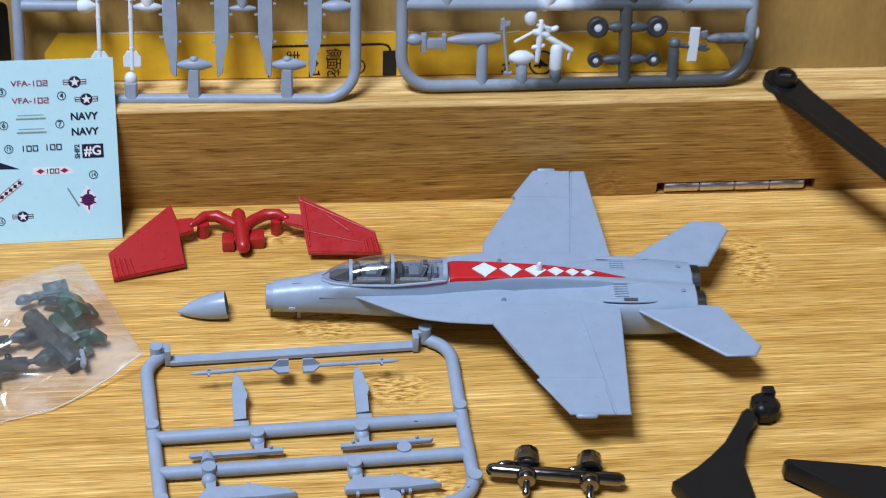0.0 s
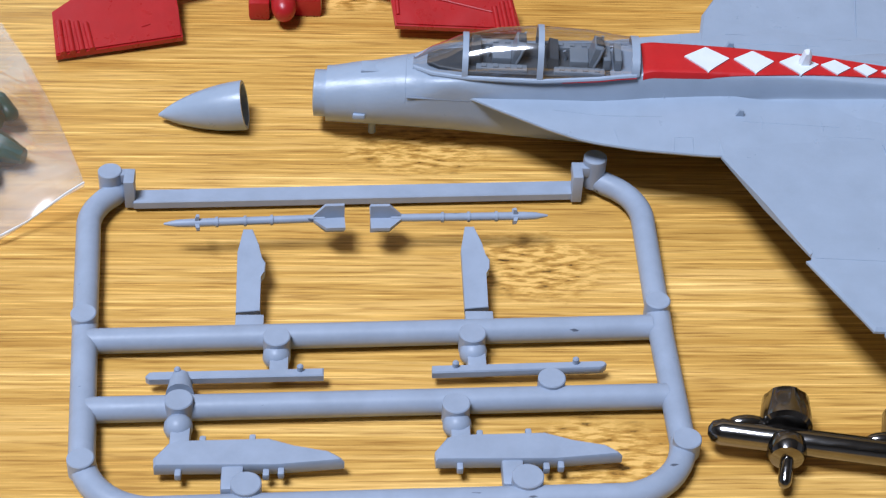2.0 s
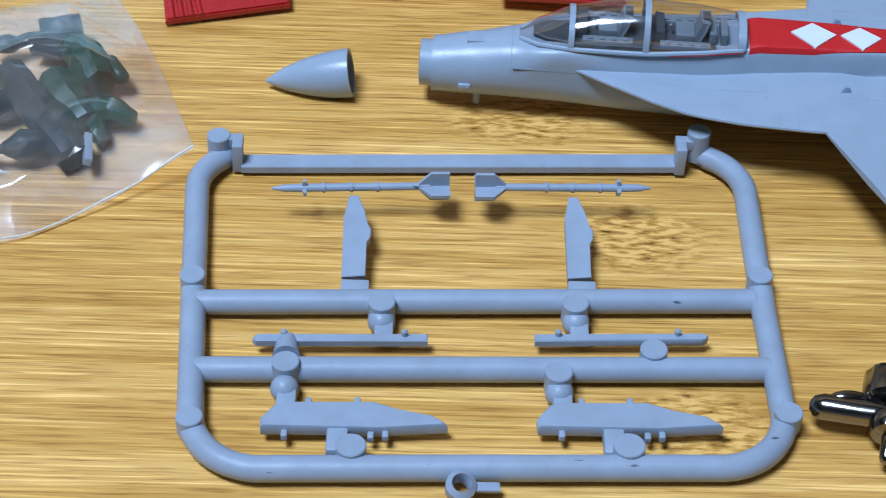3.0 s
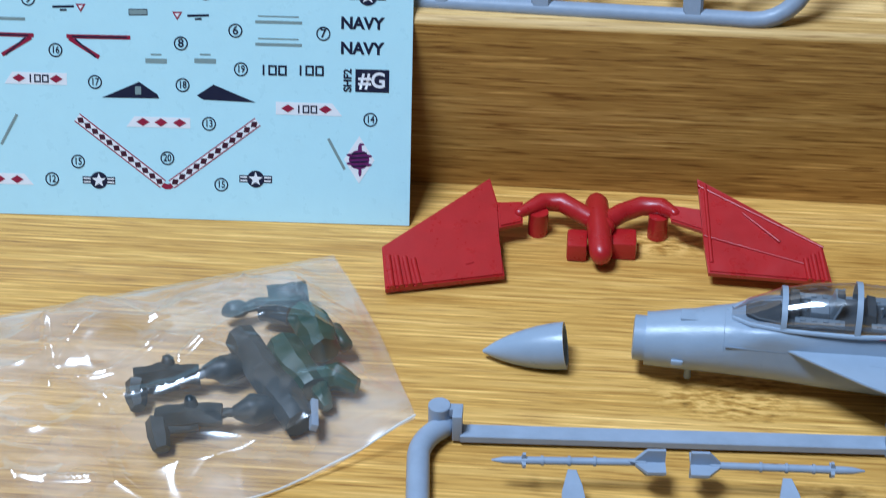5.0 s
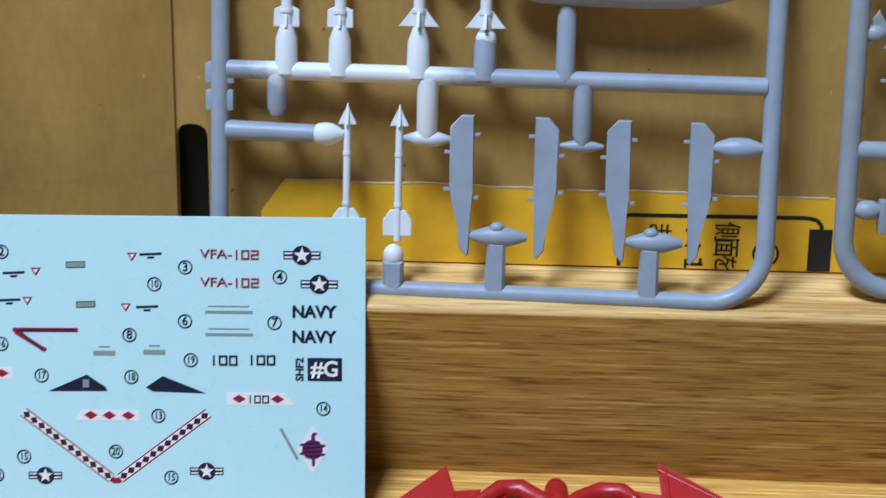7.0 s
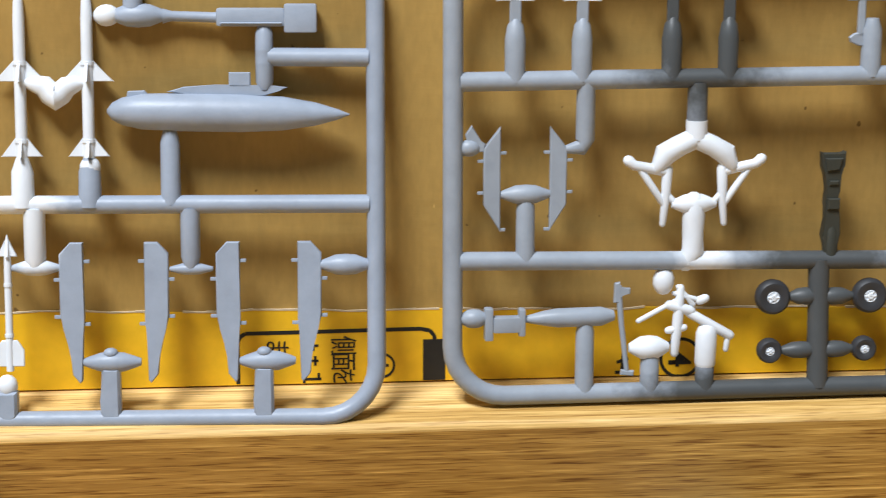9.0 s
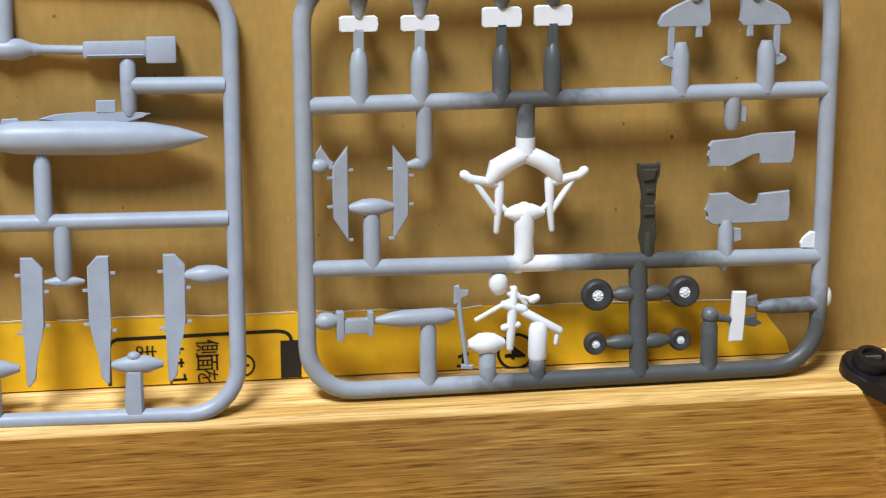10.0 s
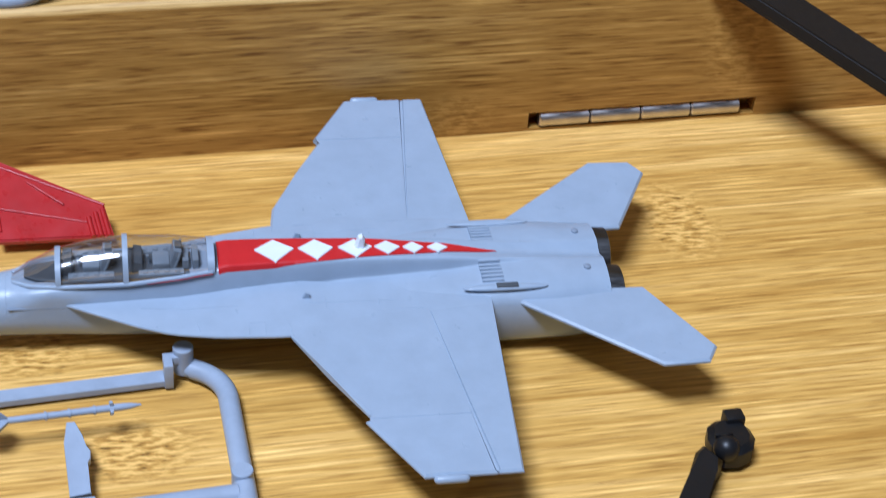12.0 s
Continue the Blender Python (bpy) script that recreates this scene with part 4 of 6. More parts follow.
left = [(-138.5, -29.2, 1.5), (-139.8, -21.2, 3.1), (-125.0, -6.2, 6.0), (-123.4, -11.5, 4.7), (-122.8, -19.0, 3.2), (-122.6, -19.9, 3.0), (-121.7, -25.0, 1.9)]
right = [(-94.2, -7.3, 8.4), (-93.2, -18.5, 4.4), (-92.6, -23.2, 2.9), (-75.2, -24.4, 3.1), (-76.3, -18.0, 5.0)]
for corners in (left, right):
    bm, n = slab([off(c) for c in corners], 1.3)
    fin = part("tail_fin", bm, red_plastic, fins)
    pts = [Vector(off(c)) for c in corners]
    if corners is left:
        seams = [(pts[0].lerp(pts[6], 0.06 + 0.075 * k), pts[1].lerp(pts[2], 0.04 + 0.06 * k).lerp(pts[0].lerp(pts[6], 0.06 + 0.075 * k), 0.3 + 0.08 * k), 0.44) for k in (0, 1, 2, 3)]
        seams += [(pts[6].lerp(pts[3], 0.3).lerp(pts[0], 0.25), pts[6].lerp(pts[3], 0.3).lerp(pts[0], 0.32), 0.2)]
    else:
        seams = [(pts[3].lerp(pts[2], 0.04 + 0.07 * k), pts[4].lerp(pts[0], 0.03 + 0.07 * k).lerp(pts[3].lerp(pts[2], 0.04 + 0.07 * k), 0.25 + 0.15 * k), 0.42) for k in (0, 1, 2)]
        seams += [(pts[0].lerp(pts[1], 0.12), pts[4].lerp(pts[3], 0.08), 0.25), (pts[0].lerp(pts[2], 0.62), pts[4].lerp(pts[3], 0.7).lerp(pts[0].lerp(pts[2], 0.62), 0.2), 0.2),
                  (pts[0].lerp(pts[3], 0.35), pts[0].lerp(pts[3], 0.62), 0.22), (pts[0].lerp(pts[2], 0.08) + Vector((1.0, 0, 0)), pts[2].lerp(pts[0], 0.1) + Vector((0.6, 0, 0)), 0.3)]
    for a, b, r in seams:
        bm = bmesh.new()
        sweep(bm, [a - n * 0.05, b - n * 0.05], r, 10)
        part("raised_rib", bm, red_plastic, fin)
hub = (-108.4, -14.5, 4.6)
bm = bmesh.new()
sweep(bm, [off((-108.8, -8.4, 3.6)), off((-108.5, -13.0, 4.0)), off((-108.0, -20.0, 2.9))], [1.75, 1.85, 1.7], 16, round_ends=True)
part("runner_hub", bm, red_plastic, fins)
bm = bmesh.new()
sweep(bm, [off(p) for p in ((-107.5, -14.5, 3.8), (-111.5, -11.2, 3.9), (-114.0, -9.2, 4.1), (-117.0, -9.6, 4.3), (-120.2, -12.8, 4.3))], [1.5, 1.5, 1.4, 1.3, 0.8], 12, round_ends=True)
part("runner_arm", bm, red_plastic, fins)
bm = bmesh.new()
sweep(bm, [off(p) for p in ((-108.5, -14.5, 3.8), (-105.2, -11.0, 3.9), (-102.2, -9.3, 4.2), (-99.2, -9.8, 4.6), (-97.4, -12.0, 5.0))], [1.5, 1.5, 1.4, 1.3, 0.9], 12, round_ends=True)
part("runner_arm", bm, red_plastic, fins)
for x0, x1, y0, y1, z0, z1 in ((-113.0, -110.0, -18.6, -14.2, 0.05, 3.0), (-106.8, -102.8, -17.6, -13.4, 0.05, 3.0)):
    bm = bmesh.new()
    box(bm, off((x0, y0, z0)), off((x1, y1, z1)), 0.5)
    part("runner_pad", bm, red_plastic, fins)
for x, y in ((-117.4, -11.6), (-99.6, -11.0)):
    bm = bmesh.new()
    lathe(bm, [(1.5, 0.05), (1.5, 3.9)], tilt(off((x, y, 0)), (0, 0, 1)), 16)
    part("runner_foot", bm, red_plastic, fins)
for corners in ([(-123.6, -11.0, 5.0), (-119.8, -10.4, 4.9), (-119.6, -14.6, 4.0), (-123.0, -16.0, 3.9)], [(-98.4, -10.4, 5.6), (-93.6, -12.2, 6.3), (-93.2, -16.0, 5.0), (-98.0, -13.6, 5.0)]):
    bm, n = slab([off(c) for c in corners], 1.2)
    part("fin_gate", bm, red_plastic, fins)


# ---- the upright sprue frames on the riser ----
def upright(x0, y0, z0, slope_x, lean, sx, sz):
    """The pose of a sprue that stands on the riser and leans back on the box; local x along it, z up it, y behind it."""
    ex, ez = Vector((1, slope_x, 0)).normalized(), Vector((0, lean, 1)).normalized()
    m = Matrix((ex, ez.cross(ex), ez)).transposed().to_4x4()
    m.translation = Vector((x0, y0, z0)) * MM
    return m @ Matrix.Diagonal((sx, (sx + sz) / 2, sz, 1))


def tube(name, points, r, material, parent, label="", seg=12, ends=False):
    bm = bmesh.new()
    sweep(bm, [(p[0], p[2] if len(p) > 2 else 0, p[1]) for p in points], r, seg, round_ends=ends)
    return part(name, bm, material, parent, label)


def outer_frame(parent, material, x0, x1, z0, z1, r=8.0, thick=1.5):
    bm = bmesh.new()
    sweep(bm, rounded_path(x0, x1, z0, z1, r), thick, 14, closed=True)
    return part("runner_frame", bm, material, parent)


def bulb(name, x0, x1, z, r, material, parent, neck=0.35):
    """A lens-shaped gate along x."""
    bm = bmesh.new()
    w = x1 - x0
    sweep(bm, [(x0 + w * f, 0, z) for f in (0, 0.12, 0.3, 0.5, 0.7, 0.88, 1)], [r * neck, r * 0.6, r * 0.93, r, r * 0.93, r * 0.6, r * neck], 12)
    return part(name, bm, material, parent)


def nub(x, z0, z1, r, material, parent, name="gate"):
    """A short upright gate, a little tapered."""
    bm = bmesh.new()
    sweep(bm, [(x, 0, z0), (x, 0, z0 + (z1 - z0) * 0.8), (x, 0, z1)], [r, r * 0.97, r * 0.6], 12)
    return part(name, bm, material, parent)


def outline_part(name, outline, thick, material, parent, label="", y=0.0):
    bm = bmesh.new()
    prism(bm, outline, y - thick / 2, y + thick / 2, "xz", min(0.15, thick * 0.2))
    return part(name, bm, material, parent, label)


def pylon(xc, mirrored, material, parent):
    s = -1 if mirrored else 1
    shape = [(-1.75, 24.3), (-0.2, 26.0), (1.7, 26.0), (1.7, 14.6), (1.5, 12.4), (1.3, 5.5), (0.95, 5.1), (-0.1, 6.4), (-0.3, 9.0), (-0.55, 11.0), (-1.3, 13.2), (-1.75, 15.3)]
    ob = outline_part("pylon", [(xc + s * x, z) for x, z in shape], 1.3, material, parent, "flat grey weapon pylon")
    for dx, z in ((2.1, 23.2), (2.05, 13.9), (-2.1, 20.5), (-2.1, 15.0)):
        bm = bmesh.new()
        x = xc + s * dx
        box(bm, (x - 0.5, -0.3, z - 0.25), (x + 0.5, 0.3, z + 0.25), 0.08)
        part("peg", bm, material, ob)
    return ob


def missile(x, z0, tip, r, fins, material, parent):
    bm = bmesh.new()
    sweep(bm, [(x, 0, z0), (x, 0, tip - 5), (x, 0, tip - 2.5), (x, 0, tip - 0.7), (x, 0, tip)], [r, r, r * 0.85, r * 0.45, r * 0.12], 12)
    body = part("missile", bm, material, parent, "white painted missile")
    for z, span, chord, sweep_back in fins:
        for side in (-1, 1):
            far = 0.35 if sweep_back > 0.5 else chord * 0.8
            outline_part("fin", [(x + side * r * 0.6, z - chord / 2), (x + side * span, z - chord / 2), (x + side * (span - sweep_back * 0.3), z - chord / 2 + far), (x + side * r * 0.6, z + chord / 2)], 0.45, material, body)
        bm = bmesh.new()
        prism(bm, [(0.1, z - chord / 2), (-span * 0.7, z - chord / 2), (-r * 0.6, z + chord / 2)], x - 0.2, x + 0.2, "yz")
        part("fin", bm, material, body)
    for z in (z0 + (tip - z0) * f for f in (0.25, 0.62)):
        bm = bmesh.new()
        lathe(bm, [(r * 1.18, 0), (r * 1.18, 0.5)], tilt((x, 0, z), (0, 0, 1)), 14)
        part("band", bm, material, body)
    return body


A = thing("weapons_sprue", "grey plastic sprue of weapons with some white-painted missiles, leaning on cardboard", "model sprue", upright(-0.6, -1.2, 30.7, -0.041, 0.35, 0.993, 0.983))
G = sprue_a_plastic
outer_frame(A, G, -159.6, -79.8, -0.4, 69.4, 8.0, 1.36)
tube("runner", [(-158.5, 31.6), (-80.8, 31.5)], 1.36, G, A)
tube("runner", [(-114.3, 68.5), (-114.5, 60.0)], 1.4, G, A)
tube("runner", [(-95.3, 53.0), (-80.8, 52.9)], 1.35, G, A)
for xc, flip in ((-124.0, False), (-111.8, True), (-101.4, False), (-89.6, True)):
    pylon(xc, flip, G, A)
for x0, x1, x in ((-122.6, -114.2, -118.6), (-99.9, -91.7, -96.3)):
    bulb("gate", x0, x1, 8.2, 1.55, G, A)
    bm = bmesh.new()
    ball(bm, (x, -0.3, 9.6), (1.1, 1.0, 0.8), 12)
    part("ejector_mark", bm, G, A)
    bm = bmesh.new()
    prism(bm, [(x - 1.3, 7.4), (x + 1.3, 7.4), (x + 1.4, -0.2), (x, -1.3), (x - 1.5, -0.2), (x - 1.6, 2.6)], -1.2, 1.2, "xz", 0.4)
    part("gate_post", bm, G, A)
bulb("gate", -88.0, -80.6, 22.5, 1.6, G, A, 0.4)
nub(-106.8, 31.0, 22.0, 1.45, G, A)
bulb("gate", -109.9, -103.6, 22.0, 0.9, G, A)
nub(-109.5, 31.6, 42.8, 1.45, G, A)
nub(-129.2, 31.0, 21.8, 1.6, G, A)
bulb("gate", -132.6, -125.6, 22.3, 1.2, G, A)
# fuel tank with its pylon
bm = bmesh.new()
prof = [(0, 0.3), (0.02, 1.25), (0.06, 2.0), (0.14, 2.6), (0.3, 2.8), (0.55, 2.8), (0.72, 2.5), (0.86, 1.7), (0.95, 0.8), (1.0, 0.1)]
sweep(bm, [(-118.4 + 34.8 * f, 0, 45.2 - 0.6 * f) for f, _ in prof], [r for _, r in prof], 20)
tank = part("drop_tank", bm, G, A, "grey teardrop fuel tank")
outline_part("tank_pylon", [(-109.8, 48.0), (-107.4, 48.7), (-103.0, 49.0), (-95.0, 48.9), (-92.5, 48.6), (-93.6, 48.1), (-96.0, 47.3), (-106.0, 47.5)], 1.2, G, tank)
outline_part("tank_tab", [(-100.9, 48.6), (-97.8, 48.6), (-97.8, 50.8), (-100.9, 50.8)], 1.2, G, tank)
outline_part("tank_fairing", [(-115.6, 47.0), (-112.4, 47.4), (-113.0, 48.2), (-115.4, 48.1)], 1.0, G, tank)
nub(-95.8, 52.0, 57.6, 1.3, G, A)
nub(-95.8, 54.0, 48.2, 1.3, G, A)
# targeting pod row
bulb("gate", -117.8, -109.6, 59.0, 1.75, G, A)
bm = bmesh.new()
ball(bm, (-118.2, 0, 59.0), (1.9, 1.5, 1.6), 14)
part("gate_tip", bm, white_paint, A, "white painted gate")
tube("pod_nose", [(-110.2, 58.9), (-109.0, 58.9), (-102.6, 58.7)], [1.1, 0.75, 0.75], G, A)
bm = bmesh.new()
box(bm, (-102.6, -1.2, 57.4), (-92.8, 1.2, 60.1), 0.5)
part("pod_body", bm, G, A)
bm = bmesh.new()
box(bm, (-92.9, -1.5, 56.5), (-88.2, 1.5, 60.7), 0.4)
part("pod_block", bm, G, A)
outline_part("pod_rib", [(-102.0, 57.7), (-93.2, 57.7), (-93.2, 58.0), (-102.0, 58.0)], 2.9, G, A)
# white missiles
for x, z0, tip, fins_ in ((-149.9, 33.0, 61.5, ((39.6, 1.9, 3.2, 0.2), (52.0, 1.6, 2.4, 0.2))), (-142.1, 33.0, 61.5, ((39.7, 1.9, 3.2, 0.2), (52.0, 1.6, 2.4, 0.2))),
                          (-130.7, 33.0, 63.4, ((40.2, 3.0, 3.2, 1.5), (51.2, 3.8, 3.4, 2.0))), (-121.1, 33.0, 63.4, ((40.2, 3.0, 3.2, 1.5), (51.2, 3.8, 3.4, 2.0)))):
    missile(x, z0, tip, 0.85, fins_, white_paint, A)
    bm = bmesh.new()
    sweep(bm, [(x, 0, 31.2), (x, 0, 36.4), (x, 0, 38.4)], [1.7, 1.6, 0.9], 12)
    part("gate", bm, white_paint if x < -125 else G, A, "white painted gate" if x < -125 else "")
bm = bmesh.new()
ball(bm, (-121.0, 0, 37.0), (1.55, 1.4, 1.6), 12)
part("gate_tip", bm, white_paint, A, "white painted gate")
bm = bmesh.new()
sweep(bm, [(-130.2, 0, 49.4), (-128.8, 0, 49.2), (-127.4, 0, 48.9), (-126.4, 0, 47.7), (-125.7, 0, 47.3), (-125.0, 0, 47.7), (-124.0, 0, 48.8), (-122.6, 0, 49.2), (-121.4, 0, 49.3)], [0.5, 1.25, 1.5, 1.7, 1.8, 1.7, 1.5, 1.2, 0.5], 14)
part("double_gate", bm, white_paint, A, "white painted double gate")
for x in (-140.8, -133.2):
    missile(x, 7.0, 27.2, 0.55, ((25.2, 1.4, 2.4, 0.8),), white_paint, A)
    outline_part("tail_fin", [(x - 2.1, 7.7), (x + 2.1, 7.7), (x + 2.1, 10.2), (x + 1.1, 11.6), (x - 1.1, 11.6), (x - 2.1, 10.2)], 0.6, white_paint, A, "white painted missile fin")
    bm = bmesh.new()
    ball(bm, (x - 0.5, 0, 4.8), (1.55, 1.4, 1.7), 12)
    part("gate_tip", bm, white_paint, A, "white painted gate")
    bm = bmesh.new()
    prism(bm, [(x - 2.0, 4.0), (x + 1.0, 4.0), (x + 1.0, 0.2), (x - 0.4, -0.9), (x - 1.9, 0.4)], -1.3, 1.3, "xz", 0.4)
    part("gate_post", bm, G, A)
tube("runner", [(-158.6, 22.6), (-145.6, 22.5)], [1.5, 1.35], G, A)
bulb("gate_tip", -146.6, -141.3, 22.5, 1.7, white_paint, A)
nub(-151.2, 31.0, 25.0, 1.5, G, A)
for z, w in ((46.0, 3.8), (31.0, 4.4), (27.0, 4.2), (50.0, 3.6)):
    bm = bmesh.new()
    box(bm, (-159.6 - w / 2, -0.7, z - 1.6), (-159.6 + w / 2, 0.7, z + 1.6), 0.5)
    part("runner_tab", bm, G, A)

B = thing("landing_gear_sprue", "grey sprue with landing gear, wheels and doors, partly painted", "model sprue", upright(-1.85, 5.6, 31.4, 0.0077, 0.242, 0.979, 0.979))
K = sprue_b_plastic
outer_frame(B, K, -68.0, 20.6, -0.6, 68.2)
tube("runner", [(-67.0, 47.4), (20.0, 47.8)], 1.45, K, B)
tube("runner", [(-67.0, 20.5), (20.0, 19.0)], 1.45, K, B)
for x, z, w, h in ((-58.9, 60.4, 6.2, 2.6), (-49.0, 60.3, 6.2, 2.6), (-35.6, 61.0, 6.5, 3.3), (-27.1, 61.1, 6.3, 3.4)):
    o = [(x - w / 2, z - h / 2 + 0.3), (x - w / 2 + 0.4, z - h / 2), (x - w * 0.2, z - h / 2 + 0.3), (x + w * 0.22, z - h / 2 + 0.1), (x + w / 2 - 0.4, z - h / 2), (x + w / 2, z - h / 2 + 0.4), (x + w / 2 - 0.15, z), (x + w / 2, z + h / 2 - 0.4), (x + w / 2 - 0.5, z + h / 2), (x - w / 2 + 0.5, z + h / 2), (x - w / 2, z + h / 2 - 0.3)]
    outline_part("gear_door", o, 0.9, white_paint, B, "small white painted door")
    outline_part("gate_strip", bar(x, z - h / 2 + 0.6, x, z - h / 2 - 3.4, 1.7), 0.9, K, B)
    bm = bmesh.new()
    sweep(bm, [(x, 0, 47.4), (x, 0, 53.5), (x, 0, 55.6), (x, 0, 56.6)], [1.5, 1.55, 1.2, 0.5], 12)
    part("gate", bm, K, B)
    bm = bmesh.new()
    sweep(bm, [(x, 0, 68.0), (x, 0, 64.0), (x, 0, z + h / 2 - 0.2)], [1.5, 1.5, 0.8], 12)
    part("gate", bm, K, B)
for x, s in ((-5.0, 1), (9.0, -1)):
    o = [(-4.5, 59.4), (-3.8, 60.9), (-2.0, 62.1), (1.0, 63.4), (4.3, 63.3), (4.1, 61.6), (4.6, 59.6), (4.0, 58.8), (-4.2, 58.8)]
    door = outline_part("gear_door", [(x + s * a, b) for a, b in o], 0.9, K, B, "light grey undercarriage door")
    for a in (-2.1, 2.6):
        outline_part("hinge_prong", bar(x + s * a, 59.2, x + s * a, 53.4 if a < 0 else 57.0, 1.1), 0.8, K, door)
    nub(x - 0.4 * s, 47.6, 56.2, 1.55, K, B)
    outline_part("gate_wing", [(x - s * 3.9, 53.4), (x - s * 3.1, 54.0), (x - s * 1.6, 54.2), (x - s * 0.8, 51.8), (x - s * 2.6, 52.2), (x - s * 3.7, 52.7)], 0.8, K, B)
    nub(x + 1.8 * s, 68.0, 63.0, 1.4, K, B)
for x, s in ((-62.2, 1), (-52.3, -1)):
    ob = outline_part("small_pylon", [(x - s * 1.25, 37.5), (x + s * 1.25, 40.7), (x + s * 1.25, 25.0), (x - s * 1.25, 29.0)], 1.1, K, B, "flat grey pylon blade")
    for dx, z in ((1.7, 36.8), (-1.7, 35.6), (-1.7, 30.8), (1.6, 25.2)):
        bm = bmesh.new()
        box(bm, (x + s * dx - 0.45, -0.3, z - 0.22), (x + s * dx + 0.45, 0.3, z + 0.22), 0.08)
        part("peg", bm, K, ob)
bulb("gate", -60.9, -53.4, 30.5, 1.5, K, B)
nub(-57.1, 20.3, 30.6, 1.45, K, B)
bm = bmesh.new()
ball(bm, (-65.6, 0, 37.6), (1.7, 1.2, 1.3), 12)
part("gate", bm, K, B)
outline_part("gate_hook", [(-66.2, 39.6), (-65.2, 41.0), (-64.0, 38.6), (-63.2, 38.2), (-63.4, 37.0), (-65.5, 37.0)], 0.9, K, B)
tube("gate", [(-48.3, 47.2), (-48.3, 38.6), (-48.9, 37.4), (-51.2, 37.2)], [1.4, 1.4, 1.1, 0.6], K, B)
# main gear legs, white
tube("gate", [(-31.5, 47.0), (-31.5, 41.0)], 1.55, K, B)
tube("gate_arch", [(-31.5, 41.3), (-31.5, 38.4)], 1.65, white_paint, B, "white painted gate")
for s in (-1, 1):
    c = -31.6
    tube("gate_arch", [(c, 38.6), (c + s * 2.6, 37.4), (c + s * 4.6, 36.2), (c + s * 5.6, 34.3)], [1.6, 1.6, 1.7, 1.1], white_paint, B, "white painted arched gate", seg=10, ends=True)
    leg = tube("gear_leg", [(c + s * 10.1, 35.3), (c + s * 9.2, 34.6), (c + s * 4.4, 33.6)], [0.85, 0.75, 0.8], white_paint, B, "white painted landing gear leg", ends=True)
    tube("strut", [(c + s * 8.4, 34.2), (c + s * 4.6, 28.6)], 0.55, white_paint, leg, ends=True)
    tube("strut", [(c + s * 4.2, 34.0), (c + s * 4.3, 30.0), (c + s * 4.7, 25.6)], [0.85, 0.7, 0.5], white_paint, leg, ends=True)
    tube("strut", [(c + s * 4.0, 30.0), (c + s * 2.6, 28.4)], 0.5, white_paint, leg, ends=True)
bulb("gate_tip", -35.0, -28.2, 28.6, 1.6, white_paint, B)
tube("gate_stem", [(-31.6, 28.8), (-31.55, 26.5), (-31.6, 24.0), (-31.5, 21.4), (-32.6, 19.6)], [1.65, 1.75, 1.62, 1.65, 1.4], white_paint, B, "white painted gate", ends=True)
# seat tub
outline_part("seat_tub", [(-12.3, 36.2), (-11.6, 35.8), (-9.6, 35.8), (-8.6, 36.3), (-8.7, 34.2), (-9.4, 32.6), (-9.3, 30.2), (-9.8, 28.6), (-9.2, 26.6), (-9.0, 23.8), (-9.5, 21.0), (-11.2, 21.0), (-11.8, 23.4), (-11.2, 26.0), (-11.6, 28.6), (-11.2, 30.4), (-11.7, 32.6), (-12.2, 34.0)], 1.8, olive_paint, B, "dark olive painted cockpit tub")
outline_part("seat_back", [(-11.9, 35.4), (-9.2, 35.4), (-9.7, 33.6), (-11.5, 33.4)], 2.7, olive_paint, B)
outline_part("seat_step", bar(-11.3, 28.4, -9.4, 28.4, 1.7), 2.7, olive_paint, B)
outline_part("seat_pan", bar(-11.1, 31.6, -9.7, 31.6, 0.7), 2.5, olive_paint, B)
nub(-10.3, 19.4, 25.4, 1.2, olive_paint, B)
# zigzag doors
outline_part("zigzag_door", [(0.4, 39.6), (-0.2, 38.8), (0.2, 38.0), (-0.4, 37.2), (0.2, 36.4), (-0.1, 35.3), (3.6, 35.2), (6.2, 36.4), (7.6, 37.4), (8.8, 37.5), (8.9, 35.5), (14.4, 35.4), (14.9, 36.4), (14.6, 37.6), (15.0, 38.6), (14.7, 39.6), (15.0, 40.8), (9.0, 40.6), (5.0, 39.9)], 0.9, K, B, "light grey zigzag-edged door")
outline_part("zigzag_door", [(0.2, 30.6), (3.6, 30.7), (5.6, 29.4), (7.6, 28.3), (8.8, 28.4), (9.0, 30.3), (14.4, 30.7), (14.2, 29.4), (14.6, 28.4), (14.2, 27.4), (14.6, 26.4), (14.2, 25.4), (0.8, 25.3), (-0.2, 26.2), (0.3, 27.0), (-0.5, 27.8), (0.2, 28.8)], 0.9, K, B, "light grey zigzag-edged door")
nub(3.8, 47.0, 41.4, 1.45, K, B)
outline_part("gate_wing", [(5.0, 45.6), (6.4, 45.4), (6.2, 42.6), (5.0, 42.8)], 0.7, K, B)
nub(3.4, 19.0, 26.0, 1.35, K, B)
outline_part("gate_wing", [(4.6, 24.6), (6.0, 24.4), (6.2, 22.4), (4.6, 22.0)], 0.7, K, B)
bm = bmesh.new()
ball(bm, (3.2, 0, 18.3), (0.9, 0.9, 1.3), 10)
part("gate_drip", bm, K, B)
outline_part("gate_flag", [(16.9, 20.6), (16.7, 21.5), (17.4, 22.2), (17.8, 22.9), (18.6, 23.4), (19.8, 23.2), (19.8, 20.4)], 0.9, white_paint, B, "pale flake on the runner")
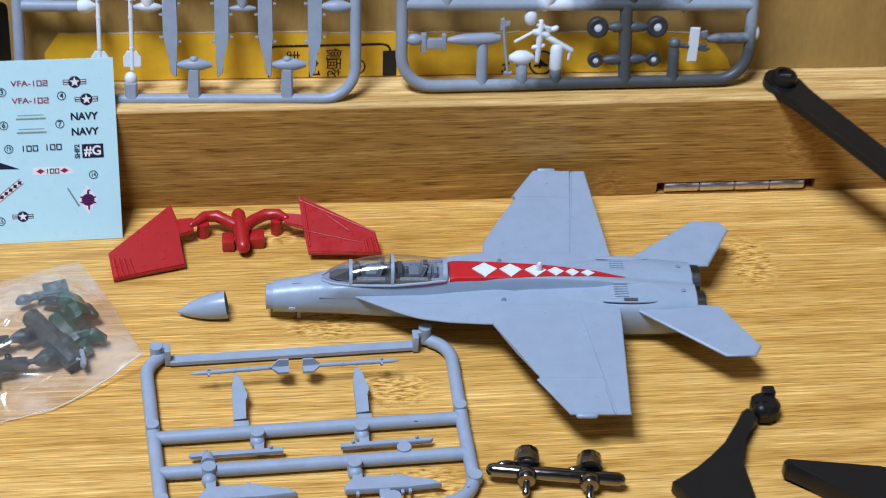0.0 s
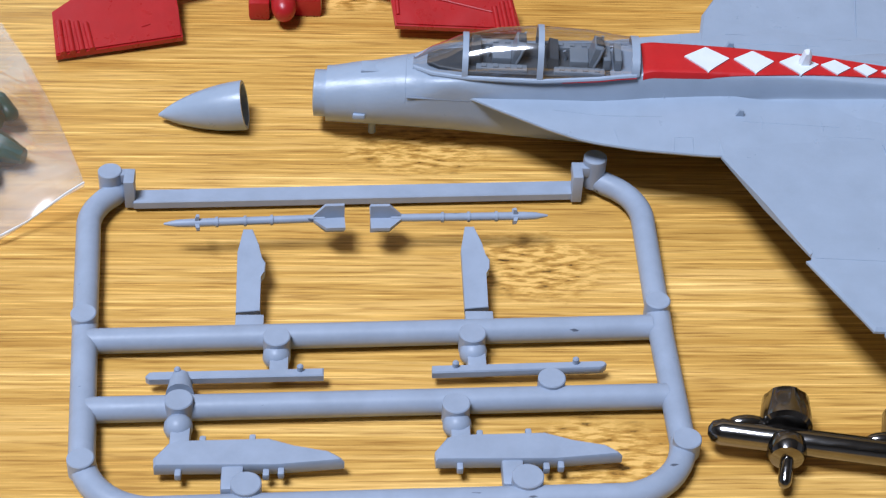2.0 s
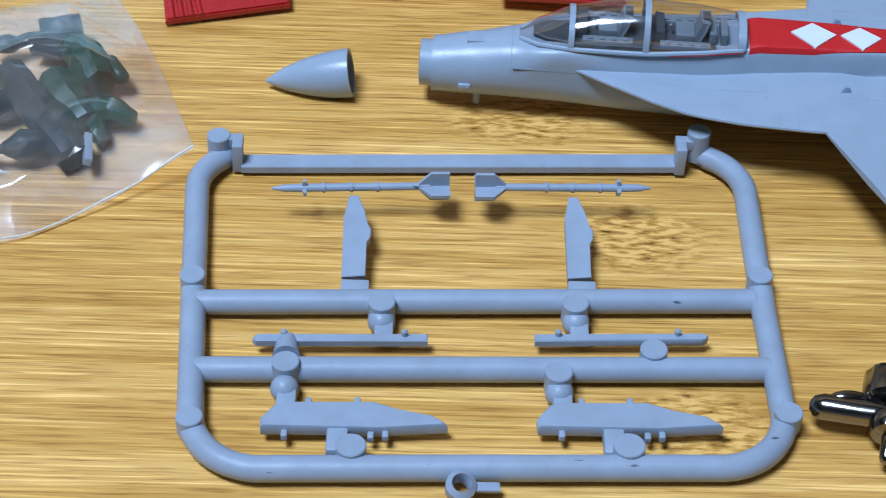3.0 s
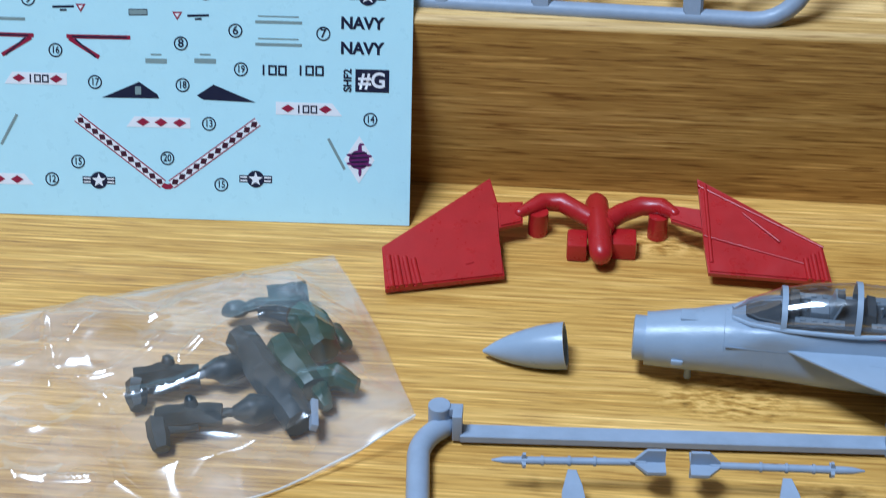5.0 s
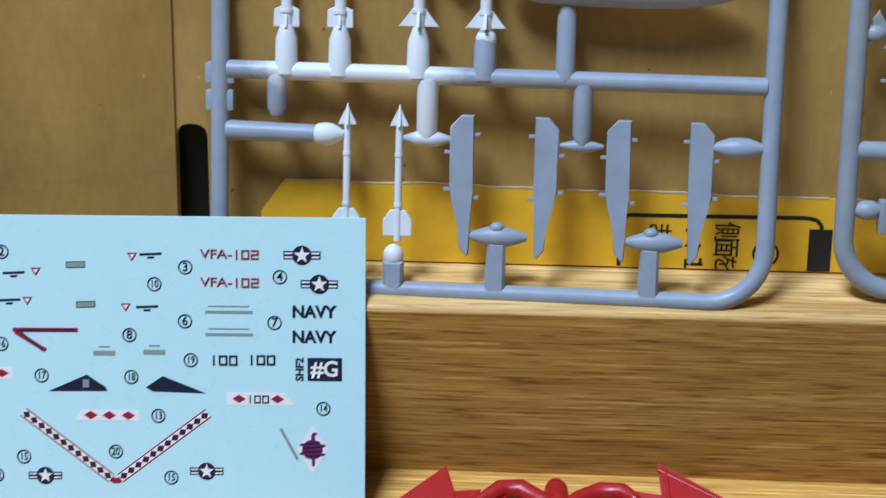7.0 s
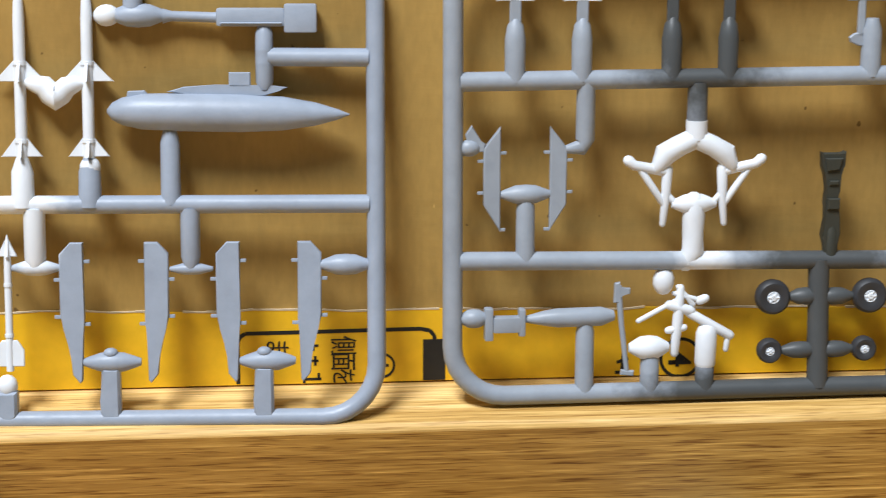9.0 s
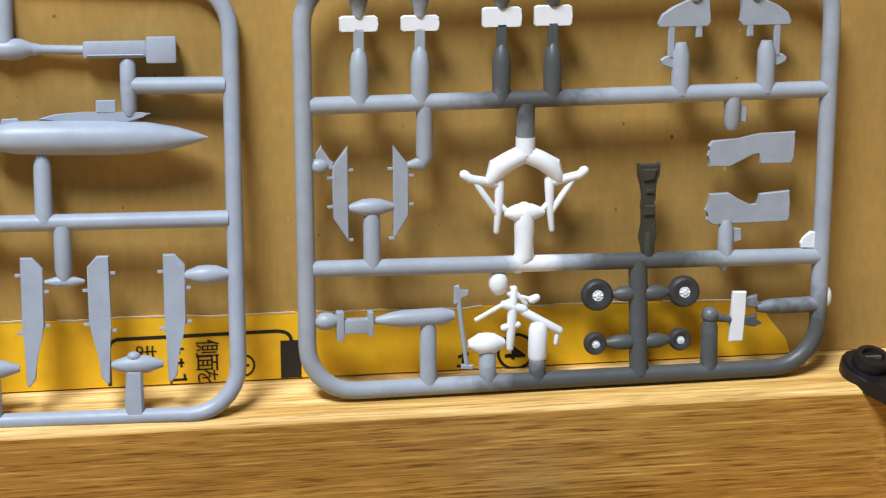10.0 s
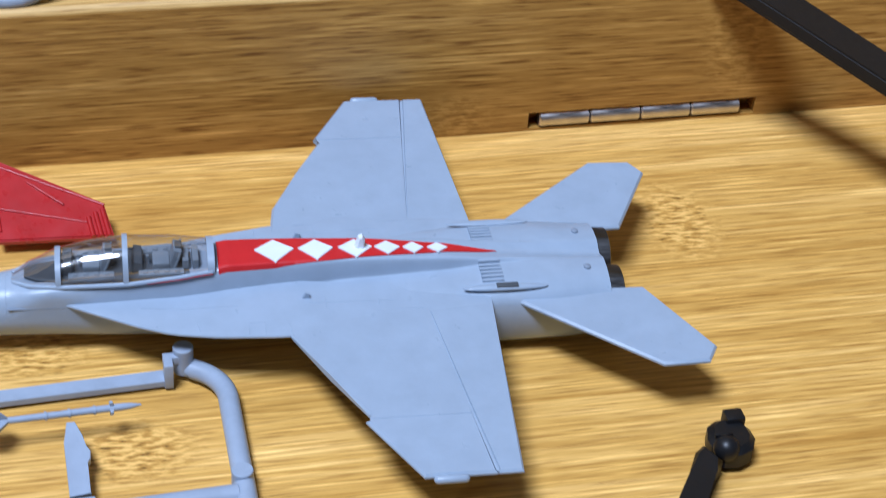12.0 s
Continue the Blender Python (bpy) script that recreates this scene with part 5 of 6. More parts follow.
# lower left row
bulb("gate", -67.0, -62.6, 11.6, 1.5, K, B)
for x0, x1, z0, z1 in ((-63.2, -61.9, 8.2, 13.2), (-61.9, -57.4, 9.4, 11.8), (-58.0, -57.0, 8.8, 13.0)):
    bm = bmesh.new()
    box(bm, (x0, -1.0, z0), (x1, 1.0, z1), 0.3)
    part("bracket", bm, K, B)
tube("gate", [(-57.0, 11.3), (-54.0, 11.4), (-52.0, 11.4), (-45.4, 11.5), (-43.4, 11.6)], [0.5, 1.2, 1.5, 1.5, 0.8], K, B)
nub(-47.8, -0.6, 11.6, 1.45, K, B)
hook = tube("arrester_hook", [(-42.8, 16.2), (-42.2, 10.0), (-41.2, 2.4)], [0.5, 0.42, 0.38], K, B, "thin grey arrester hook")
outline_part("hook_block", [(-43.4, 16.6), (-42.6, 16.8), (-42.4, 15.8), (-41.0, 15.8), (-41.0, 14.9), (-42.4, 14.8), (-42.6, 13.6), (-43.5, 13.6)], 0.9, K, hook)
outline_part("hook_foot", bar(-42.2, 2.6, -40.2, 2.4, 0.8), 0.8, K, hook)
# nose gear, white
bm = bmesh.new()
ball(bm, (-35.9, 0, 16.8), (1.7, 1.4, 2.2), 12)
part("gate_tip", bm, white_paint, B, "white painted gate")
nose_gear = tube("nose_gear_leg", [(-33.2, 15.6), (-33.5, 11.0), (-33.9, 5.4)], [0.6, 0.85, 0.65], white_paint, B, "white painted nose gear leg", ends=True)
for a, b, r in (((-39.6, 10.6), (-34.0, 13.6), 0.4), ((-34.2, 14.8), (-30.0, 13.6), 0.4), ((-33.6, 15.8), (-31.2, 13.0), 0.4), ((-34.8, 13.0), (-31.6, 12.0), 0.8), ((-31.6, 11.6), (-25.4, 8.0), 0.75), ((-25.6, 8.4), (-25.9, 5.8), 0.45), ((-30.2, 13.6), (-29.4, 13.9), 0.7), ((-34.9, 9.0), (-32.6, 9.4), 0.6)):
    tube("strut", [a, b], r, white_paint, nose_gear, ends=True)
bulb("gate_tip", -41.0, -34.8, 6.4, 1.9, white_paint, B)
nub(-37.7, -0.6, 6.0, 1.5, K, B)
tube("gate_tip", [(-29.0, 8.4), (-29.1, 3.8)], 1.65, white_paint, B, "white painted gate", ends=True)
nub(-29.1, -0.6, 5.0, 1.5, K, B)


# wheels on their dark tree
def wheel(x, z, r):
    w = part("wheel", bmesh.new(), tyre_paint, B, "black tyre with a white hub")
    bm = bmesh.new()
    lathe(bm, [(r * 0.36, -0.7), (r * 0.6, -1.0), (r * 0.82, -1.0), (r * 0.96, -0.65), (r, 0.0), (r * 0.96, 0.65), (r * 0.8, 1.0), (r * 0.36, 0.75)], tilt((x, 0, z), (0, 1, 0)), 26, close=True)
    finish(bm)
    bm.to_mesh(w.data)
    bm.free()
    bm = bmesh.new()
    lathe(bm, [(r * 0.37, -0.55), (r * 0.32, -0.8), (r * 0.2, -0.6), (r * 0.15, -0.95), (0.1, -0.95), (0.1, 0.6), (r * 0.38, 0.6)], tilt((x, 0, z), (0, 1, 0)), 22)
    part("hub", bm, white_paint, w, "white painted hub")
    for k in range(6):
        a = k * math.tau / 6
        bm = bmesh.new()
        sweep(bm, [(x + r * 0.12 * math.cos(a), -0.75, z + r * 0.12 * math.sin(a)), (x + r * 0.33 * math.cos(a), -0.68, z + r * 0.33 * math.sin(a))], r * 0.06, 6)
        part("spoke", bm, white_paint, w)


for x, z, r in ((-18.9, 13.9, 2.75), (-3.7, 13.8, 2.75), (-19.1, 5.4, 1.95), (-4.2, 5.4, 1.95)):
    wheel(x, z, r)
tube("wheel_tree", [(-11.9, 19.8), (-11.3, -0.4)], 1.65, dark_plastic, B, "dark painted runner")
for x0, x1, z, r in ((-16.4, -11.2, 13.9, 1.4), (-12.2, -6.2, 13.8, 1.4), (-17.4, -11.0, 5.4, 1.35), (-12.0, -5.8, 5.4, 1.35)):
    bulb("gate", x0, x1, z, r, dark_plastic, B)
# white plate with its bracket, posts and right-hand gate
outline_part("white_plate", [(5.0, 13.4), (7.4, 13.3), (7.2, 10.0), (7.0, 4.6), (4.6, 4.6), (4.8, 9.0)], 1.0, white_paint, B, "white painted plate")
for z in (11.4, 8.0):
    outline_part("bracket", [(7.2, z + 0.8), (9.4, z + 1.2), (9.2, z + 0.2), (10.4, z - 0.4), (9.0, z - 1.0), (7.2, z - 0.6)], 1.1, K, B)
tube("gate", [(9.4, 10.3), (12.0, 10.4), (20.2, 10.4)], [0.8, 1.35, 1.45], K, B)
nub(1.1, -0.8, 9.4, 1.5, K, B)
bm = bmesh.new()
ball(bm, (1.1, 0, 9.4), 1.5, 12)
part("gate_knuckle", bm, K, B)
tube("gate", [(1.4, 9.2), (4.8, 8.4)], [0.9, 0.6], K, B)
bm = bmesh.new()
ball(bm, (22.0, 0, 11.6), (0.9, 0.8, 1.9), 12)
part("gate_drip", bm, white_paint, B, "pale scar on the runner")


# ---- the sprue that lies on the table ----
C = thing("pylon_sprue", "grey plastic sprue frame lying flat with missiles, rails and pylons", "model sprue", at(-96.44, -82.97, 0.05) @ Matrix.Diagonal((0.9854, 0.9854, 0.985, 1)))


def on(p):
    return (p[0] + 97, p[1] + 83, p[2] - 0.05 if len(p) > 2 else 1.75)


def rod(name, points, r, parent=C, label="", seg=14, ends=False):
    bm = bmesh.new()
    sweep(bm, [on(p) for p in points], r, seg, round_ends=ends)
    return part(name, bm, nicked_plastic, parent, label)


def arc(cx, cy, r, a0, a1, n=7):
    return [(cx + r * math.cos(radians(a0 + (a1 - a0) * k / n)), cy + r * math.sin(radians(a0 + (a1 - a0) * k / n))) for k in range(n + 1)]


rod("runner_frame", [(-128.5, -57.3)] + arc(-123.9, -64.4, 7.6, 132, 178, 7) + [(-130.0, -84.0)] + arc(-120.3, -101.8, 8.2, 183, 266, 10) + [(-98, -109.2)] + arc(-71.0, -100.2, 8.2, -84, -4, 10) + [(-63.0, -84.0)] + arc(-70.5, -62.9, 7.8, 0, 60, 9) + [(-68.3, -54.6)], 1.5)
rod("runner", [(-129.6, -84.8), (-64.0, -82.3)], 1.5)
rod("runner", [(-128.8, -95.6), (-63.6, -93.5)], 1.5)
bm = bmesh.new()
prism(bm, [on((-126.4, -60.1))[:2], on((-70.6, -57.8))[:2], on((-70.6, -55.2))[:2], on((-126.4, -57.6))[:2]], 0.5, 1.7, "xy", 0.15)
part("flat_runner", bm, grey_plastic, C)
for x, y, lean_x, back in ((-127.0, -58.6, 1, 1.6), (-70.4, -57.0, -1, 1.9)):
    bm = bmesh.new()
    q = on((x, y, 0))
    for xa, xb, ya, yb, za, zb in ((-0.5, 0.8, -1.2, 0.7, 0.5, 4.6), (-2.4, -0.3, back - 1.3, back, 3.2, 4.6), (-0.5, 0.8, 0.5, back, 3.2, 4.6)):
        xs = sorted((q[0] + xa * lean_x, q[0] + xb * lean_x))
        box(bm, (xs[0], q[1] + ya, za), (xs[1], q[1] + yb, zb), 0.12)
    part("runner_step", bm, grey_plastic, C)


def knob(x, y, r=1.75, top=4.0, base=1.2):
    bm = bmesh.new()
    r *= 0.83
    lathe(bm, [(r, base), (r, top - 0.12), (r - 0.12, top)], tilt(on((x, y, 0.05)), (0, 0, 1)), 22)
    return part("ejector_knob", bm, grey_plastic, C)


for x, y, r, top in ((-129.3, -57.6, 1.8, 4.8), (-68.2, -55.1, 1.8, 5.5), (-130.2, -82.0, 1.8, 3.7), (-63.1, -79.6, 1.8, 3.7), (-128.3, -104.2, 1.8, 3.6), (-62.6, -101.5, 1.9, 3.6),
                     (-107.9, -86.0, 1.9, 3.9), (-85.4, -85.4, 1.9, 3.9), (-118.4, -95.9, 1.9, 3.9), (-87.8, -96.5, 1.9, 3.9), (-76.8, -92.4, 1.9, 3.7), (-110.6, -107.9, 2.0, 3.7), (-80.6, -107.0, 2.1, 3.7)):
    knob(x, y, r, top, 0.1 if (x, y) == (-76.8, -92.4) else 1.2)
for x, y in ((-107.9, -87.2), (-85.3, -86.6), (-118.4, -98.2), (-87.7, -97.9)):
    bm = bmesh.new()
    ball(bm, on((x, y, 1.8)), (1.65, 1.6, 1.6), 14)
    part("gate_ball", bm, grey_plastic, C)
    bm = bmesh.new()
    box(bm, on((x - 0.8, y - 3.2, 0.9)), on((x + 1.4, y, 2.5)), 0.3)
    part("gate", bm, grey_plastic, C)
rod("gate", [(-118.5, -93.6, 2.2), (-118.6, -90.6, 1.9)], [1.6, 1.1])
for x, y in ((-112.2, -103.8), (-82.0, -103.2)):
    bm = bmesh.new()
    box(bm, on((x - 1.2, y - 4.0, 0.9)), on((x + 1.2, y + 0.4, 2.6)), 0.4)
    part("gate", bm, grey_plastic, C)
# two thin missiles, held off the table
for tip, tail in (((-121.9, -68.0, 5.1), (-102.5, -66.8, 5.1)), ((-75.2, -66.1, 5.1), (-94.5, -66.7, 5.1))):
    a, b = Vector(tip), Vector(tail)
    d = (b - a).normalized()
    body = rod("thin_missile", [tuple(a), tuple(a + d * 1.5), tuple(a + d * 3.0), tuple(b)], [0.12, 0.45, 0.52, 0.48], label="thin grey missile")
    side = d.cross(Vector((0, 0, 1)))
    for back, span, chord in ((3.6, 1.15, 0.7), (17.6, 2.1, 4.2)):
        for lift in (side, -side, Vector((0, 0, 1)), Vector((0, 0, -1))):
            bm = bmesh.new()
            c = a + d * back
            pts = [c, c + d * chord, c + d * chord + lift * span, c + d * chord * 0.45 + lift * span]
            th = (side if lift.z else Vector((0, 0, 1))) * 0.22
            lo = [bm.verts.new(on(tuple(p - th))) for p in pts]
            hi = [bm.verts.new(on(tuple(p + th))) for p in pts]
            bm.faces.new(lo)
            bm.faces.new(hi[::-1])
            for k in range(4):
                bm.faces.new((lo[k], hi[k], hi[(k + 1) % 4], lo[(k + 1) % 4]))
            part("fin", bm, grey_plastic, body)
    for back in (6.2, 9.6, 12.8):
        bm = bmesh.new()
        lathe(bm, [(0.66, 0), (0.66, 0.35)], tilt(on(tuple(a + d * back)), d), 12)
        part("band", bm, grey_plastic, body)
def slope_plate(corners, thick):
    bm, n = slab([on(c) for c in corners], thick, 0.08)
    return part("gate_plate", bm, grey_plastic, C)


for dx, dy in ((0.0, 0.0), (26.8, 0.7)):
    o = [(-112.3, -68.8), (-111.2, -68.8), (-110.3, -71.3), (-110.05, -73.1), (-109.5, -73.8), (-109.6, -75.2), (-110.1, -75.8), (-109.95, -80.7), (-112.8, -81.0), (-112.9, -72.2)]
    tab = slope_plate([(x + dx, y + dy, 4.9 + (y + 69.6) * 0.18) for x, y in o], 1.2)
    bm = bmesh.new()
    box(bm, on((-112.8 + dx, -83.6 + dy, 1.2)), on((-109.5 + dx, -81.25 + dy, 2.75)), 0.15)
    part("plate_foot", bm, grey_plastic, tab)
for x0, y0, x1, y1, tipped in ((-121.6, -90.9, -102.5, -90.3, 0), (-90.2, -89.9, -71.0, -89.1, 1)):
    ends = [0.0, 0.35, 0.6, 0.7, 0.6, 0.35]
    nose = [(x1 + 1.3 * e, y1 + 0.6 * (0.4 * j - 1)) for j, e in enumerate(ends)] if tipped else [(x1, y1 - 0.6), (x1, y1 + 0.6)]
    tail = [(x0, y0 + 0.6), (x0, y0 - 0.6)] if tipped else [(x0 - 1.3 * e, y0 + 0.6 * (1 - 0.4 * j)) for j, e in enumerate(ends)]
    o = nose + tail
    bm = bmesh.new()
    prism(bm, [on(p)[:2] for p in o], 1.4, 2.5, "xy", 0.15)
    rail = part("launch_rail", bm, grey_plastic, C, "narrow grey launch rail")
    for f in (0.14, 0.86):
        bm = bmesh.new()
        lathe(bm, [(0.38, 0), (0.38, 0.7), (0.2, 0.9)], tilt(on((x0 + (x1 - x0) * f, y0 + (y1 - y0) * f + 0.3, 2.45)), (0, 0, 1)), 10)
        part("peg", bm, grey_plastic, rail)
for dx, dy in ((0, 0), (30.3, 0.8)):
    o = [(-120.6, -104.8), (-120.7, -103.5), (-119.2, -101.3), (-118.0, -100.9), (-108.4, -100.6), (-105.7, -102.1), (-102.0, -102.4), (-100.6, -103.4), (-100.2, -104.0), (-107.5, -104.5)]
    bm = bmesh.new()
    prism(bm, [on((x + dx, y + dy))[:2] for x, y in o], 1.2, 2.8, "xy", 0.25)
    pyl = part("pylon", bm, grey_plastic, C, "flat grey pylon")
    for px, py in ((-118.0, -105.2), (-108.6, -105.2), (-107.0, -105.0), (-115.6, -100.4), (-110.2, -100.2)):
        bm = bmesh.new()
        box(bm, on((px + dx - 0.36, py + dy - 0.5, 1.5)), on((px + dx + 0.36, py + dy + 0.5, 2.4)), 0.2)
        part("peg", bm, grey_plastic, pyl)
bm = bmesh.new()
lathe(bm, [(0.9, 0), (1.6, 0), (1.7, 1.6), (1.1, 2.2), (0.8, 1.4)], tilt(on((-98.9, -111.6, 0.9)), (0.1, -0.3, 1)), 14, close=True)
part("snapped_gate", bm, grey_plastic, C)
bm = bmesh.new()
box(bm, on((-97.2, -112.4, 1.6)), on((-94.6, -111.2, 2.0)), 0.1)
part("flash", bm, grey_plastic, C)

# ---- the dark chrome runner ----
chrome = thing("chrome_runner", "dark chrome-plated runner with two fluted cups", "model part", at(-52.3, -101.1, 0))
bm = bmesh.new()
sweep(bm, [(-6.4, 1.0, 3.3), (19.5, -3.6, 3.3)], 1.5, 18, round_ends=True)
part("bar", bm, gunmetal, chrome)
for k in (0, 1):
    place = at((0.7 + 13.0 * k) / MM, (0.6 - 2.3 * k) / MM, 3.4 / MM) @ tilt((0, 0, 0), Vector((0.16, 1.0, 0.02)))
    bm = bmesh.new()
    seg, rings = 40, []
    for r, h in ((2.4, 0.5), (2.85, 0.9), (2.8, 1.6), (2.5, 4.7), (2.2, 5.1), (0.4, 5.2)):
        loop = []
        for j in range(seg):
            q = r + (0.12 if j % 5 < 3 and 1.2 < h < 5.0 else 0.0)
            loop.append(bm.verts.new(place @ Vector((q * math.cos(j * math.tau / seg), q * math.sin(j * math.tau / seg), h))))
        rings.append(loop)
    for a, b in zip(rings, rings[1:]):
        for j in range(seg):
            bm.faces.new((a[j], a[(j + 1) % seg], b[(j + 1) % seg], b[j]))
    bm.faces.new(rings[0][::-1])
    bm.faces.new(rings[-1])
    cup = part("cup", bm, gunmetal, chrome, "fluted chrome cup")
    bm = bmesh.new()
    lathe(bm, [(1.7, -0.9), (2.1, -1.4), (2.15, -2.9), (1.8, -3.6), (0.9, -3.9)], place, 26)
    part("collar", bm, gunmetal, cup)
    bm = bmesh.new()
    foot_of_pin = place @ Vector((0, 0, -3.9))
    sweep(bm, [foot_of_pin, foot_of_pin + Vector((-0.5, -2.2, -0.9))], 0.75, 14, round_ends=True)
    part("pin", bm, gunmetal, cup)
for x, y in ((11.0, -1.0), (-3.6, 1.6)):
    bm = bmesh.new()
    ball(bm, (x, y, 4.1), (2.2, 0.9, 0.9), 12)
    part("gate_scar", bm, gunmetal, chrome)

# ---- black stand parts ----
stand = thing("ball_joint_stand", "black plastic display stand arm with a ball joint", "display stand", at(0, -95, 0))
bm = bmesh.new()
prism(bm, [(0.0, 10.4), (-1.6, 9.2), (-4.4, 4.4), (-8.0, -0.8), (-11.6, -5.2), (-15.8, -8.0), (-21.6, -11.2), (-17.6, -19.5), (-13.0, -27.0), (-5.0, -24.0), (-6.0, -7.2), (-3.4, 0.6), (-0.4, 5.4), (1.6, 7.0)], 0.1, 4.0, "xy", 0.6)
part("fork", bm, black_plastic, stand)
bm = bmesh.new()
ball(bm, (2.9, 9.2, 3.6), (1.9, 1.9, 1.9), 22)
part("ball_joint", bm, black_plastic, stand, "round black ball joint")
bm = bmesh.new()
head = [(1.1, 9.2), (0.9, 11.4), (1.7, 13.8), (3.2, 14.8), (6.4, 14.7), (7.5, 12.4), (7.6, 10.4), (6.5, 8.4), (4.6, 7.6), (2.4, 7.8)]
prism(bm, head, 0.3, 4.4, "xy", 0.9)
part("socket", bm, black_plastic, stand)
bm = bmesh.new()
box(bm, (4.2, 13.0, 2.0), (7.0, 15.4, 5.2), 0.4)
part("socket_cap", bm, black_plastic, stand)
bm = bmesh.new()
box(bm, (1.6, 10.6, 4.2), (4.2, 11.0, 4.9), 0.15)
part("socket_lip", bm, black_plastic, stand)

foot = thing("wedge_stand", "black plastic wedge-shaped stand foot", "display stand", at(13, -108, 0))
bm = bmesh.new()
prism(bm, [(-9.6, 5.8), (-8.6, 6.6), (10.2, 2.2), (40, -8.0), (40, -40.0), (8.0, -10.2), (0.0, -4.2), (-9.8, 3.8)], 0.1, 4.8, "xy", 1.0)
part("wedge", bm, black_plastic, foot)
for px, py in ((16.0, -6.0), (22.0, -7.6)):
    bm = bmesh.new()
    lathe(bm, [(0.7, 0), (0.7, 0.35), (0.4, 0.5)], tilt((px, py, 4.7), (0, 0, 1)), 12)
    part("locating_pip", bm, black_plastic, foot)

swing = thing("black_support_arm", "flat black support arm with a screw boss, resting on the riser", "display stand", at(27.0, 4.6, 28.25))
a, b = Vector((0, 0, 2.0)), Vector((92.0, -130.7, -25.0))
d = (b - a).normalized()
side = d.cross(Vector((0, 0, 1))).normalized()
up = side.cross(d)
bm = bmesh.new()
pts = []
for k in range(9):
    ang = radians(90 + 180 * k / 8)
    pts.append(a + d * 4.4 * math.cos(ang) + side * 4.4 * math.sin(ang))
for far, half in ((3.0, 4.2), (6.0, 3.6), (10.0, 3.3)):
    pts.append(a + d * far - side * half)
pts += [b - side * 3.2, b + side * 3.2]
for far, half in ((10.0, 3.3), (6.0, 3.6), (3.0, 4.2)):
    pts.append(a + d * far + side * half)
lo = [bm.verts.new(p - up * 1.6) for p in pts]
hi = [bm.verts.new(p + up * 1.2) for p in pts]
faces = [bm.faces.new(lo), bm.faces.new(hi[::-1])]
for k in range(len(pts)):
    faces.append(bm.faces.new((lo[k], hi[k], hi[(k + 1) % len(pts)], lo[(k + 1) % len(pts)])))
bmesh.ops.bevel(bm, geom=list({e for f in faces[:2] for e in f.edges}), offset=0.5, segments=2, affect="EDGES")
part("arm", bm, black_plastic, swing)
bm = bmesh.new()
lathe(bm, [(3.2, 1.0), (3.3, 2.2), (2.9, 3.2), (2.0, 3.3), (1.7, 2.6), (0.3, 2.6)], tilt(a + d * 0.6, up), 26)
boss = part("screw_boss", bm, black_plastic, swing, "glossy black screw boss")
bm = bmesh.new()
box(bm, (a + d * 0.6 + up * 2.7) - Vector((1.4, 0.22, 0.3)), (a + d * 0.6 + up * 2.7) + Vector((1.4, 0.22, 0.3)))
part("screw_slot", bm, steel, boss)

# ---- the clear bag with dark parts ----
bag = thing("clear_bag", "crinkled clear plastic bag holding dark green and slate parts", "plastic bag", at(-158, -53, 0))
BACK_EDGE = [(-58.0, 3.5), (11.3, 31.8)]
FRONT_EDGE = [(-60.0, -47.5), (-17.0, -30.0), (-2.4, -23.0), (6.9, -20.4), (26.8, -7.0)]


def bag_xy(s, t):
    """Bilinear over the bag's sheet: s along it from the open end to the sealed one, t across."""
    top = Vector(BACK_EDGE[0]).lerp(Vector(BACK_EDGE[1]), s)
    x = -60.0 + 86.8 * s
    low = Vector((x, along(FRONT_EDGE, x)))
    edge = low.lerp(top, t)
    edge.x += 1.6 * math.sin(math.pi * t) * s
    return edge


def corner_lift(x, y):
    """The sealed corner rides up on the sprue frame beside it."""
    return 3.6 * math.exp(-((x - 27.0) ** 2 + (y + 7.0) ** 2) / 75.0)


HEAPS = [(7.0, 4.0, 19.0, 6.2), (-18.0, 8.5, 8.0, 5.2)]
RIDGES = [[(-5.1, -0.5), (-1.9, 3.1), (2.6, 6.5), (6.7, 8.3), (10.7, 7.6)], [(-18.4, -2.6), (-13.8, -1.2), (-8.5, 4.0), (-8.2, 6.8)], [(-18.0, -3.0), (-13.0, -7.5), (-10.4, -16.7), (-8.6, -20.1), (-4.8, -21.9)],
          [(15.0, -10.5), (20.3, -9.5), (24.3, -8.2)], [(-24.0, -20.6), (-18.6, -21.1), (-12.4, -20.4)], [(-21.5, 0.2), (-19.1, 4.5), (-16.0, 6.2), (-10.0, 9.0)], [(-1.0, 22.0), (0.5, 18.5)],
          [(-26.0, 13.0), (-24.0, 3.0), (-22.0, -3.0)], [(15.5, 20.0), (18.5, 12.0), (20.0, 6.0)], [(-40.0, 3.0), (-34.0, -4.0), (-33.0, -14.0)]]


def ridge(x, y):
    """Sharp folds in the film along a few lines."""
    p, best = Vector((x, y)), 0.0
    for line in RIDGES:
        for a, b in zip(line, line[1:]):
            a, b = Vector(a), Vector(b)
            f = max(0.0, min(1.0, (p - a).dot(b - a) / (b - a).length_squared))
            d = (p - a.lerp(b, f)).length
            best = max(best, 0.6 * math.exp(-((d / 0.5) ** 2)) + 0.3 * math.exp(-((d / 2.4) ** 2)))
    return best


